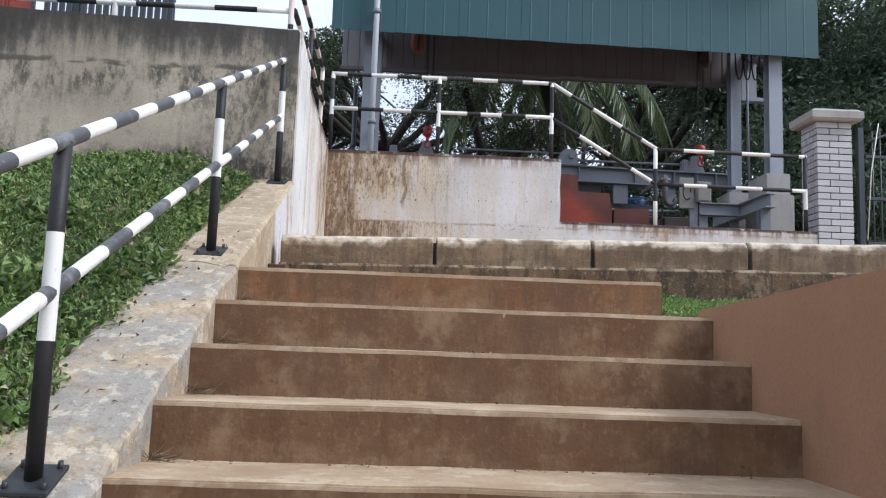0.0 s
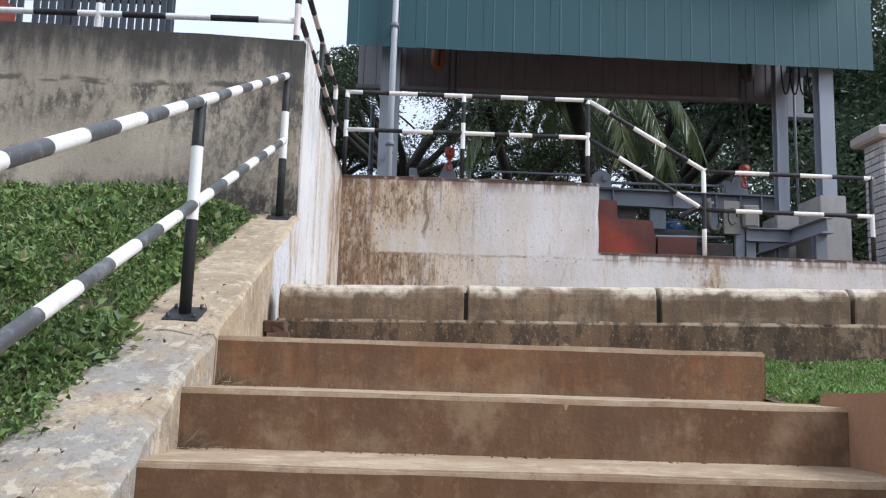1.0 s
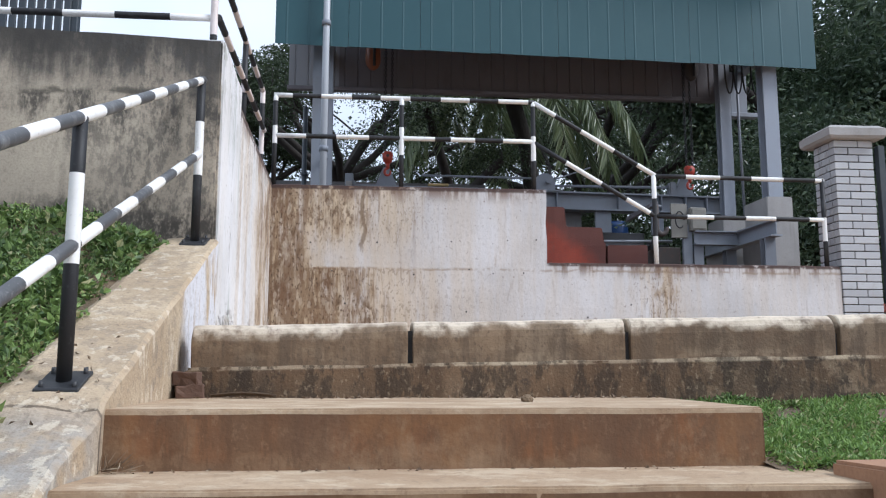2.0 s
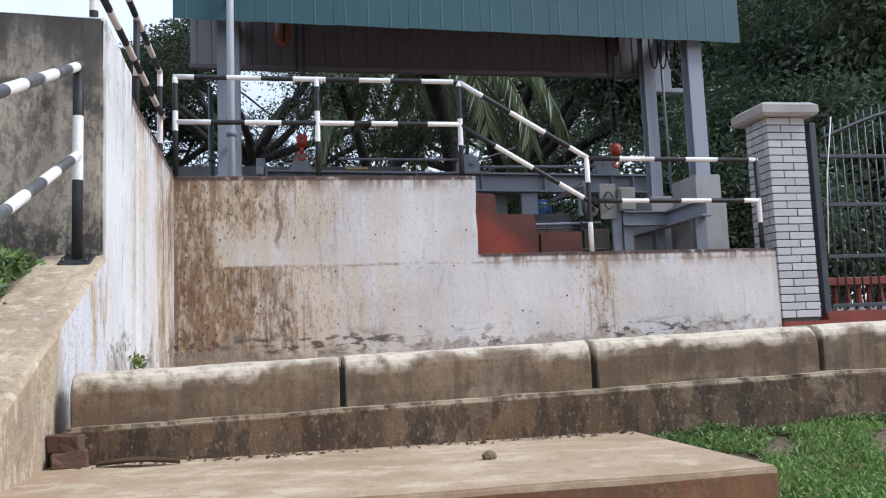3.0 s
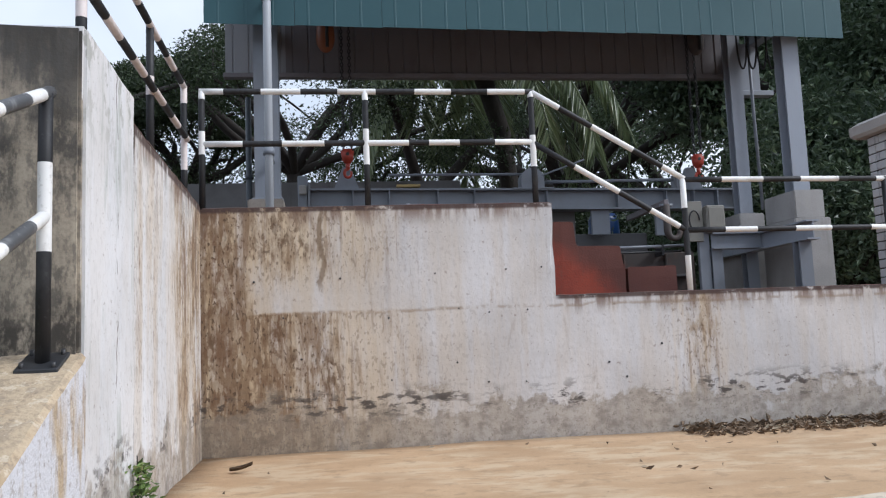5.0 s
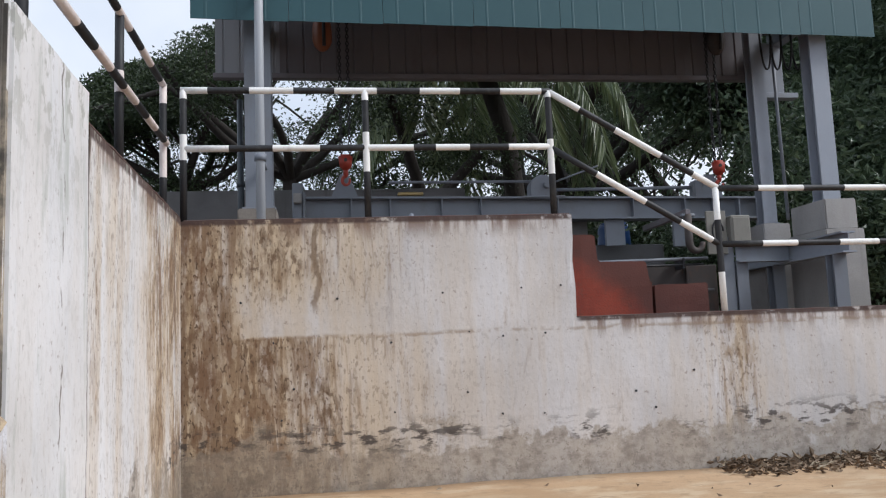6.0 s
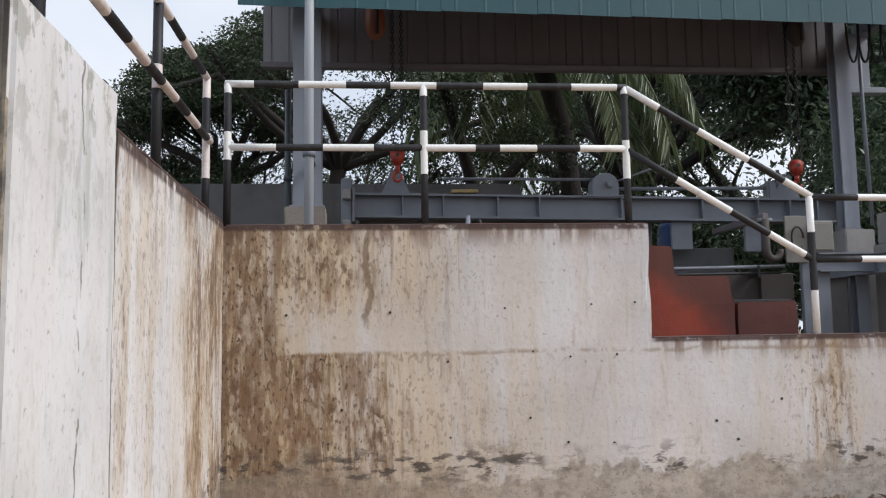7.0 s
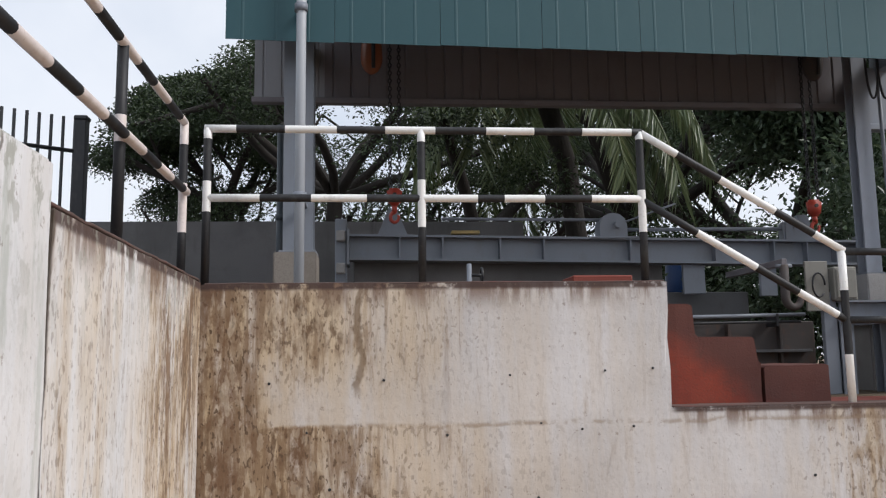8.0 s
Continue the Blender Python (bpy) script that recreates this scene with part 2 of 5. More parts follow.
# Treads paler than the risers: light on their flat tops, put into the colour
g, c, h = plaster("lit_tread_concrete", (0.47, 0.355, 0.235), (0.375, 0.265, 0.165), (0.29, 0.185, 0.105), (0.17, 0.12, 0.085), 0.4, 0.5, 1.6)
c = g.mix(g.mul(g.band(g.noise((6, 8, 6), 7, 0.65), 0.52, 0.60), 0.5), c, (0.56, 0.46, 0.33))
c = g.mix(g.mul(g.band(g.noise(22, 5, 0.65), 0.58, 0.68), 0.5), c, (0.20, 0.14, 0.095))
c = g.mix(g.mul(g.band(g.noise((3, 5, 3), 6, 0.62), 0.46, 0.58), 0.4), c, (0.27, 0.175, 0.10))
m_tread = g.finish(c, 0.9, g.math("ADD", h, g.noise((14, 14, 14), 5)), 0.3, 0.008)

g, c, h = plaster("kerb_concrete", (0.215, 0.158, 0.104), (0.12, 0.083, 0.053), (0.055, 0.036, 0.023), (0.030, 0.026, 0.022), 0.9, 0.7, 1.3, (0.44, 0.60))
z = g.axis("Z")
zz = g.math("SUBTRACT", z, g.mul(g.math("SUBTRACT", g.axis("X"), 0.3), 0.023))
# Light on the rounded top, mixed into the colour with ragged edges
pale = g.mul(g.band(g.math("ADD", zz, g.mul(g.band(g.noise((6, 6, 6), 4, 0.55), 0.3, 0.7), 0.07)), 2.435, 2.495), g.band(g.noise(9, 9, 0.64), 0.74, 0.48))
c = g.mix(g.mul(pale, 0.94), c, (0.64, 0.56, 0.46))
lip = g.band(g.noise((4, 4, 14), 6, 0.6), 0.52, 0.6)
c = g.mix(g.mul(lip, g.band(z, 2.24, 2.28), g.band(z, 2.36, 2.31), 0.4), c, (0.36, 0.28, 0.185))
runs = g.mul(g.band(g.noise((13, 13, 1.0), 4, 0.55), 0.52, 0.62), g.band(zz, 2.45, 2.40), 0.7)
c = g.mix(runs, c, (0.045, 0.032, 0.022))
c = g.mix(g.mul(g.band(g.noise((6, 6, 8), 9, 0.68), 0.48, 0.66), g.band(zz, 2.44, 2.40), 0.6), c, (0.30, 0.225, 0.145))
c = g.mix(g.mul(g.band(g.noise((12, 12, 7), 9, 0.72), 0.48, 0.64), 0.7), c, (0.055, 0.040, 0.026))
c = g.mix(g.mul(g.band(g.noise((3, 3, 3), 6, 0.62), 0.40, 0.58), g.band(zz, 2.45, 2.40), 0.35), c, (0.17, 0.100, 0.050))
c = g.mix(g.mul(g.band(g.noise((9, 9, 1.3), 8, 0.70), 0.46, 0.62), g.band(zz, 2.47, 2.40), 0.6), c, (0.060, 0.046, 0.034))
c = g.mix(g.mul(g.band(g.noise((42, 42, 30), 5, 0.66), 0.56, 0.66), 0.6), c, (0.045, 0.034, 0.026))
c = g.mix(0.22, c, (0.24, 0.155, 0.085))
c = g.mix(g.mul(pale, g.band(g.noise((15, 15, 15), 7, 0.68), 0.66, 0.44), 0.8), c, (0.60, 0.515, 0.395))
m_kerb = g.finish(c, 0.9, g.math("ADD", h, g.noise(9, 4)), 0.3, 0.008)

g, c, h = plaster("kerb_footing", (0.165, 0.108, 0.062), (0.095, 0.062, 0.036), (0.040, 0.026, 0.016), (0.020, 0.018, 0.017), 0.9, 0.8, 1.3, (0.42, 0.60))
c = g.mix(g.mul(g.band(g.noise((3, 3, 5), 6, 0.65), 0.57, 0.62), 0.6), c, (0.24, 0.17, 0.105))
zf = g.math("SUBTRACT", g.axis("Z"), g.mul(g.math("SUBTRACT", g.axis("X"), 0.3), 0.020))
c = g.mix(g.mul(g.band(zf, 2.240, 2.252), g.band(g.noise(9, 6, 0.6), 0.66, 0.5), 0.85), c, (0.50, 0.41, 0.29))
c = g.mix(g.mul(g.band(g.noise((3, 3, 3), 6, 0.62), 0.40, 0.58), 0.4), c, (0.15, 0.085, 0.040))
c = g.mix(g.mul(g.band(g.noise((10, 10, 4), 9, 0.66), 0.50, 0.56), 0.65), c, (0.030, 0.021, 0.013))
c = g.mix(g.mul(g.band(g.noise((42, 42, 30), 5, 0.66), 0.56, 0.66), 0.5), c, (0.30, 0.23, 0.15))
m_foot = g.finish(c, 0.92, g.math("ADD", h, g.noise(9, 4)), 0.35, 0.010)

g, c, h = plaster("mouldy_concrete", (0.47, 0.405, 0.315), (0.37, 0.315, 0.245), (0.17, 0.145, 0.12), (0.055, 0.05, 0.045), 0.6, 0.5, 1.0)
z, x = g.axis("Z"), g.axis("X")
drip = g.noise((6.5, 6.5, 0.7), 6, 0.62)
broad = g.noise((1.4, 1.4, 0.9), 6, 0.6)
speck = g.noise((24, 24, 13), 8, 0.70)
high = g.math("ADD", z, g.math("ADD", g.mul(g.math("SUBTRACT", drip, 0.5), 0.9), g.mul(g.math("SUBTRACT", broad, 0.5), 0.7)))
c = g.mix(g.mul(g.band(high, 3.84, 4.16), g.math("ADD", 0.74, g.mul(g.band(speck, 0.40, 0.60), 0.26)), 0.95), c, (0.085, 0.077, 0.069))
c = g.mix(g.mul(g.band(high, 3.98, 4.30), 0.85), c, (0.040, 0.037, 0.034))
ledge = g.math("ADD", z, g.mul(g.math("SUBTRACT", g.noise((2.5, 2.5, 2.5), 6, 0.6), 0.5), 0.12))
c = g.mix(g.mul(g.band(ledge, 3.915, 3.935), g.band(ledge, 3.985, 3.955), g.band(g.noise((4, 4, 9), 5), 0.40, 0.54), 0.8), c, (0.075, 0.066, 0.052))
hang = g.mul(g.band(g.math("ADD", g.mul(g.noise((4.5, 4.5, 1.8), 8, 0.68), 0.7), g.mul(drip, 0.3)), 0.455, 0.56), g.band(z, 3.45, 3.85), g.band(ledge, 3.97, 3.93))
c = g.mix(g.mul(hang, g.band(speck, 0.36, 0.56), 0.9), c, (0.070, 0.062, 0.052))
c = g.mix(g.mul(g.band(drip, 0.52, 0.66), g.band(broad, 0.40, 0.60), 0.45), c, (0.15, 0.135, 0.115))
c = g.mix(g.mul(g.band(g.math("ADD", x, g.mul(broad, 1.2)), -1.6, -0.6), g.band(speck, 0.44, 0.62), 0.6), c, (0.085, 0.080, 0.074))
low = g.math("SUBTRACT", z, g.mul(g.noise((4, 4, 3), 7, 0.66), 0.55))
c = g.mix(g.mul(g.band(low, 3.04, 2.84), g.band(speck, 0.32, 0.56), 0.9), c, (0.055, 0.048, 0.040))
c = g.mix(g.mul(g.band(g.noise((3.4, 3.4, 1.6), 8, 0.68), 0.52, 0.66), g.band(speck, 0.46, 0.60), 0.4), c, (0.10, 0.09, 0.075))
m_mould = g.finish(c, 0.93, g.math("ADD", h, g.noise(14, 6)), 0.2, 0.008)

g, c, h = plaster("parapet_concrete", (0.47, 0.37, 0.25), (0.38, 0.29, 0.19), (0.38, 0.27, 0.15), (0.22, 0.17, 0.12), 0.4, 0.35, 1.6)
y = g.axis("Y")
grey = g.mul(g.band(y, 4.5, 4.2), g.band(g.noise(3.5, 6, 0.62), 0.36, 0.54))
c = g.mix(grey, c, (0.31, 0.285, 0.25))
c = g.mix(g.mul(g.band(g.noise(11, 6, 0.65), 0.52, 0.60), 0.42), c, (0.22, 0.18, 0.14))
c = g.mix(g.mul(g.band(g.noise(30, 6, 0.6), 0.60, 0.66), 0.45), c, (0.17, 0.13, 0.10))
crack = g.band(g.math("ABSOLUTE", g.math("ADD", g.math("SUBTRACT", y, 4.40), g.mul(g.math("SUBTRACT", g.noise(7, 5), 0.5), 0.06))), 0.010, 0.004)
c = g.mix(g.mul(crack, 0.85), c, (0.09, 0.065, 0.045))
c = g.mix(g.mul(g.band(g.noise((14, 14, 5), 8, 0.66), 0.55, 0.60), 0.5), c, (0.62, 0.54, 0.42))
nsep = g.nt.nodes.new("ShaderNodeSeparateXYZ")
g.put(nsep.inputs[0], g.nt.nodes.new("ShaderNodeNewGeometry").outputs["Normal"])
facing = nsep.outputs["X"]
white = g.mul(g.band(g.math("ADD", y, g.mul(g.noise((5, 5, 5), 5), 0.5)), 5.80, 6.12), g.band(facing, 0.75, 0.9))
c = g.mix(g.mul(white, g.band(g.noise((9, 9, 2), 5), 0.70, 0.52)), c, (0.60, 0.60, 0.63))
c = g.mix(g.mul(g.band(g.noise((26, 26, 26), 8, 0.70), 0.52, 0.64), 0.5), c, (0.20, 0.155, 0.11))
m_parapet = g.finish(c, 0.92, g.math("ADD", h, g.mul(g.noise(9, 8, 0.62), 1.5)), 0.35, 0.018)

g, c, h = plaster("brown_render", (0.36, 0.20, 0.115), (0.305, 0.165, 0.094), (0.24, 0.125, 0.07), (0.14, 0.085, 0.055), 0.3, 0.2, 0.8)
m_render = g.finish(c, 0.85, h, 0.2, 0.006)

g, c, h = plaster("sandy_road", (0.50, 0.34, 0.20), (0.43, 0.285, 0.16), (0.33, 0.21, 0.12), (0.24, 0.17, 0.11), 0.0, 0.3, 1.2)
c = g.mix(g.mul(g.band(g.noise((2.2, 4.0, 2), 7, 0.62), 0.48, 0.62), 0.6), c, (0.55, 0.43, 0.29))
c = g.mix(g.mul(g.band(g.noise((7, 9, 7), 8, 0.65), 0.55, 0.63), 0.45), c, (0.26, 0.175, 0.10))
c = g.mix(g.mul(g.band(g.noise((1.1, 1.6, 1), 4, 0.5), 0.52, 0.64), 0.5), c, (0.36, 0.23, 0.125))
m_road = g.finish(c, 0.93, g.math("ADD", h, g.noise((14, 16, 14), 5)), 0.35, 0.008)

g, c, h = plaster("bare_soil", (0.20, 0.14, 0.085), (0.13, 0.095, 0.06), (0.09, 0.065, 0.04), (0.05, 0.04, 0.025), 0.2, 0.4, 1.5)
m_soil = g.finish(c, 0.95, g.math("ADD", h, g.noise(14, 6)), 0.7, 0.03)

g, c, h = plaster("grey_cement", (0.165, 0.158, 0.155), (0.125, 0.120, 0.118), (0.08, 0.07, 0.062), (0.10, 0.095, 0.09), 0.5, 0.3, 1.0)
m_cement = g.finish(c, 0.9, h, 0.3, 0.01)

g, c, h = plaster("dirty_pedestal_concrete", (0.25, 0.22, 0.19), (0.19, 0.165, 0.14), (0.12, 0.09, 0.07), (0.09, 0.07, 0.055), 0.6, 0.5, 1.6)
m_cement_worn = g.finish(c, 0.92, h, 0.3, 0.01)

g, c, h = plaster("pedestal_concrete", (0.36, 0.345, 0.335), (0.30, 0.29, 0.28), (0.20, 0.18, 0.165), (0.20, 0.185, 0.17), 0.35, 0.2, 1.2)
m_pedestal = g.finish(c, 0.9, h, 0.25, 0.008)

g, c, h = plaster("red_oxide_paint", (0.215, 0.042, 0.026), (0.17, 0.032, 0.020), (0.14, 0.035, 0.022), (0.10, 0.05, 0.035), 0.5, 0.4, 2.0)
m_red = g.finish(c, 0.75, h, 0.25, 0.006)

g, c, h = plaster("grimy_red_paint", (0.27, 0.045, 0.022), (0.21, 0.034, 0.018), (0.12, 0.032, 0.02), (0.08, 0.05, 0.038), 0.5, 0.4, 2.0)
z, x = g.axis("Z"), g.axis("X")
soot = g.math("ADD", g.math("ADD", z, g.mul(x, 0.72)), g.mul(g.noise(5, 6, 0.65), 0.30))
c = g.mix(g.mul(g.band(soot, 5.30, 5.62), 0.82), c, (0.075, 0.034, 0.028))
m_red_stair = g.finish(c, 0.8, h, 0.3, 0.006)


def paint(name, colour, wear, amount=0.3, rough=0.5, grain=9.0):
    g = Graph(name)
    c = g.mix(g.mul(g.band(g.noise((grain, grain, grain * 0.5), 6, 0.65), 0.50, 0.66), amount), colour, wear)
    c = g.mix(g.mul(g.band(g.noise(60, 4), 0.60, 0.70), amount), c, wear)
    c = g.mix(g.mul(g.noise(2.0, 3), 0.25), c, tuple(v * 0.7 for v in colour))
    return g.finish(c, rough, g.noise(40, 4), 0.12, 0.004)


m_white = paint("white_pipe_paint", (0.80, 0.79, 0.77), (0.38, 0.35, 0.32), 0.35, 0.45)
m_black = paint("black_pipe_paint", (0.011, 0.011, 0.013), (0.10, 0.10, 0.10), 0.22, 0.6)
m_pink = paint("yellowed_pipe_paint", (0.72, 0.64, 0.61), (0.40, 0.32, 0.28), 0.35, 0.45)
m_worn = paint("worn_black_paint", (0.075, 0.076, 0.080), (0.26, 0.26, 0.26), 0.6, 0.5)
m_teal = paint("teal_sheet_paint", (0.0165, 0.071, 0.086), (0.028, 0.085, 0.098), 0.35, 0.55, 3.0)
m_steel = paint("grey_steel_paint", (0.195, 0.212, 0.245), (0.16, 0.155, 0.155), 0.35, 0.5, 4.0)
m_steel_lt = paint("pale_steel_paint", (0.285, 0.31, 0.36), (0.21, 0.21, 0.22), 0.3, 0.5, 4.0)
m_pipe = paint("pale_pipe_paint", (0.42, 0.44, 0.47), (0.30, 0.30, 0.30), 0.3, 0.5, 4.0)
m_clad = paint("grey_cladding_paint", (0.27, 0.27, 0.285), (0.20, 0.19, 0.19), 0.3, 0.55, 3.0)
# Darker brown copy of the cladding paint, with the roof's shade in its colour
m_clad_dark = paint("shaded_brown_cladding_paint", (0.165, 0.150, 0.160), (0.115, 0.095, 0.095), 0.4, 0.6, 3.0)
m_dark = paint("dark_iron_paint", (0.022, 0.023, 0.026), (0.07, 0.06, 0.055), 0.3, 0.5)
m_gate = paint("blue_grey_gate_paint", (0.035, 0.045, 0.055), (0.08, 0.075, 0.07), 0.3, 0.5)
m_rust = paint("rusty_steel", (0.055, 0.046, 0.043), (0.11, 0.055, 0.035), 0.5, 0.75, 6.0)
m_housing = paint("dull_grey_housing_paint", (0.10, 0.098, 0.10), (0.07, 0.055, 0.048), 0.45, 0.65, 5.0)
m_coping = paint("grimy_coping_paint", (0.10, 0.062, 0.052), (0.17, 0.05, 0.04), 0.5, 0.85, 5.0)
m_hook = paint("orange_red_hook_paint", (0.36, 0.045, 0.025), (0.16, 0.04, 0.03), 0.4, 0.45)
m_amber = paint("amber_lacquer", (0.26, 0.085, 0.035), (0.14, 0.035, 0.02), 0.3, 0.4)
m_yellow = paint("dull_yellow_paint", (0.36, 0.26, 0.10), (0.22, 0.16, 0.08), 0.4, 0.6)
m_cream = paint("cream_enamel", (0.21, 0.20, 0.175), (0.14, 0.13, 0.11), 0.35, 0.5)
m_blue = paint("blue_plastic", (0.012, 0.05, 0.17), (0.03, 0.08, 0.2), 0.2, 0.4)
m_rubber = paint("black_cable_rubber", (0.018, 0.018, 0.020), (0.05, 0.05, 0.05), 0.2, 0.6)

g = Graph("white_glazed_brick")
c = g.mix(g.random(), (0.36, 0.365, 0.385), (0.47, 0.475, 0.49))
c = g.mix(g.mul(g.band(g.noise(14, 5), 0.55, 0.68), 0.4), c, (0.36, 0.34, 0.33))
m_brick = g.finish(c, 0.6, g.noise(50, 4), 0.25, 0.004)
g, c, h = plaster("dark_mortar", (0.06, 0.058, 0.056), (0.045, 0.043, 0.042), (0.03, 0.03, 0.03), (0.02, 0.02, 0.02), 0.2, 0.2, 2)
m_mortar = g.finish(c, 0.95, h, 0.3, 0.006)
g, c, h = plaster("clay_brick", (0.13, 0.07, 0.045), (0.10, 0.055, 0.036), (0.12, 0.06, 0.04), (0.07, 0.05, 0.04), 0.3, 0.5, 4)
m_clay = g.finish(c, 0.9, h, 0.4, 0.006)


def leaf_mat(name, a, b, c2, rough=0.5, through_light=0.25):
    g = Graph(name)
    r = g.island()
    c = g.mix(g.band(r, 0.0, 0.7), a, b)
    c = g.mix(g.band(r, 0.86, 0.95), c, c2)
    c = g.mix(g.mul(g.band(g.noise(0.9, 3), 0.35, 0.65), 0.45), c, a)
    mat = g.finish(c, rough)
    tr = g.nt.nodes.new("ShaderNodeBsdfTranslucent")
    mx = g.nt.nodes.new("ShaderNodeMixShader")
    g.put(tr.inputs["Color"], c)
    mx.inputs[0].default_value = through_light
    g.nt.links.new(g.bsdf.outputs["BSDF"], mx.inputs[1])
    g.nt.links.new(tr.outputs["BSDF"], mx.inputs[2])
    g.nt.links.new(mx.outputs["Shader"], g.out.inputs["Surface"])
    return mat


m_grass = leaf_mat("weed_leaf", (0.055, 0.098, 0.027), (0.235, 0.335, 0.100), (0.44, 0.42, 0.21))
m_verge = leaf_mat("verge_grass", (0.10, 0.18, 0.040), (0.24, 0.36, 0.095), (0.36, 0.33, 0.16))
m_tree = leaf_mat("tree_leaf", (0.020, 0.034, 0.013), (0.038, 0.062, 0.020), (0.066, 0.092, 0.032), 0.5, 0.2)
# Lighter, greyer leaf for the right-hand trees: bright haze put into the colour
m_tree_hazed = leaf_mat("hazed_tree_leaf", (0.060, 0.092, 0.055), (0.110, 0.155, 0.085), (0.17, 0.22, 0.12), 0.4, 0.3)
m_palm = leaf_mat("palm_leaflet", (0.10, 0.135, 0.065), (0.185, 0.225, 0.11), (0.26, 0.25, 0.14), 0.34, 0.35)
m_litter = leaf_mat("dead_leaf", (0.11, 0.075, 0.048), (0.21, 0.145, 0.09), (0.42, 0.35, 0.25), 0.8, 0.05)
g, c, h = plaster("tree_bark", (0.032, 0.026, 0.022), (0.024, 0.020, 0.017), (0.018, 0.015, 0.013), (0.012, 0.011, 0.010), 0.5, 0.4, 2)
m_bark = g.finish(c, 0.95, g.noise((20, 20, 6), 6), 0.6, 0.03)


# ---- mesh helpers ----
BASE = {}


def thing(name, at, label, category, group="", kind=""):
    ob = new(name)
    ob.location = at
    BASE[ob.name] = Vector(at)
    return tagged(ob, label, category, group, kind)


def link(name, me, materials, parent=None):
    for m in materials if isinstance(materials, (list, tuple)) else [materials]:
        me.materials.append(m)
    ob = new(name, me)
    at = Vector((0, 0, 0))
    if parent is not None:
        at = BASE[parent.name]
        me.transform(Matrix.Translation(-at))
        ob.parent = parent
    BASE[ob.name] = at
    return ob


def part(name, bm, material, parent=None, label="", smooth=False):
    """One mesh object from a bmesh in world places, under a thing or a part."""
    bmesh.ops.recalc_face_normals(bm, faces=bm.faces)
    me = bpy.data.meshes.new(name)
    bm.to_mesh(me)
    bm.free()
    if smooth:
        for p in me.polygons:
            p.use_smooth = True
    ob = link(name, me, material, parent)
    if label:
        ob["label"] = label
    return ob


def structure(ob, label, category):
    return tagged(ob, label, category, "", "structure")


def box(x0, x1, y0, y1, z0, z1, bevel=0.0, bm=None, seg=1):
    bm = bm or bmesh.new()
    made = bmesh.ops.create_cube(bm, size=1.0)["verts"]
    for v in made:
        v.co = Vector((x0 if v.co.x < 0 else x1, y0 if v.co.y < 0 else y1, z0 if v.co.z < 0 else z1))
    if bevel:
        edges = list({e for v in made for e in v.link_edges})
        bmesh.ops.bevel(bm, geom=edges, offset=bevel, segments=seg, affect="EDGES")
    return bm


def cut(bm, axis, values):
    no = Vector([1 if i == axis else 0 for i in range(3)])
    for v in values:
        bmesh.ops.bisect_plane(bm, geom=bm.verts[:] + bm.edges[:] + bm.faces[:], plane_co=no * v, plane_no=no)


def roughen(bm, amount, freq=3.0, seed=0.0, fine=0.4):
    off = Vector((seed * 7.3, seed * 3.1, seed * 5.7))
    for v in bm.verts:
        d = noise.noise_vector(v.co * freq + off) + fine * noise.noise_vector(v.co * freq * 4 + off)
        v.co += d * amount
    return bm


def steps_between(a, b, step):
    n = max(1, int(round((b - a) / step)))
    return [a + (b - a) * i / n for i in range(1, n)]


def rough_box(x0, x1, y0, y1, z0, z1, bevel=0.015, step=0.12, amount=0.006, seed=0.0, seg=2):
    bm = box(x0, x1, y0, y1, z0, z1, bevel, seg=seg)
    cut(bm, 0, steps_between(x0, x1, step))
    return roughen(bm, amount, 3.0, seed)


def tube(bm, points, radii, n=10, caps=True, mats=None):
    """A tube through points, with a radius at each; mats gives a material slot for each stretch."""
    points = [Vector(p) for p in points]
    radii = radii if isinstance(radii, (list, tuple)) else [radii] * len(points)
    rings = []
    side = None
    for i, p in enumerate(points):
        way = (points[min(i + 1, len(points) - 1)] - points[max(i - 1, 0)]).normalized()
        if side is None:
            side = way.orthogonal().normalized()
        side = (side - way * side.dot(way)).normalized()
        other = way.cross(side)
        rings.append([bm.verts.new(p + (side * math.cos(a) + other * math.sin(a)) * radii[i]) for a in [2 * math.pi * k / n for k in range(n)]])
    for i in range(len(rings) - 1):
        for k in range(n):
            f = bm.faces.new((rings[i][k], rings[i][(k + 1) % n], rings[i + 1][(k + 1) % n], rings[i + 1][k]))
            f.smooth = True
            if mats:
                f.material_index = mats[i]
    if caps:
        a, b = bm.faces.new(rings[0][::-1]), bm.faces.new(rings[-1])
        if mats:
            a.material_index, b.material_index = mats[0], mats[-1]
    return bm


def banded(p0, p1, r, lengths, first, n=12):
    """A pipe painted in bands of two paints."""
    p0, p1 = Vector(p0), Vector(p1)
    total, way = (p1 - p0).length, (p1 - p0).normalized()
    at, pts, mats, k, i = 0.0, [p0], [], first, 0
    while at < total - 0.01:
        at = min(total, at + lengths[min(i, len(lengths) - 1)] * random.uniform(0.96, 1.04))
        if total - at < 0.04:
            at = total
        pts.append(p0 + way * at)
        mats.append(k)
        k, i = 1 - k, i + 1
    return tube(bmesh.new(), pts, r, n, True, mats)


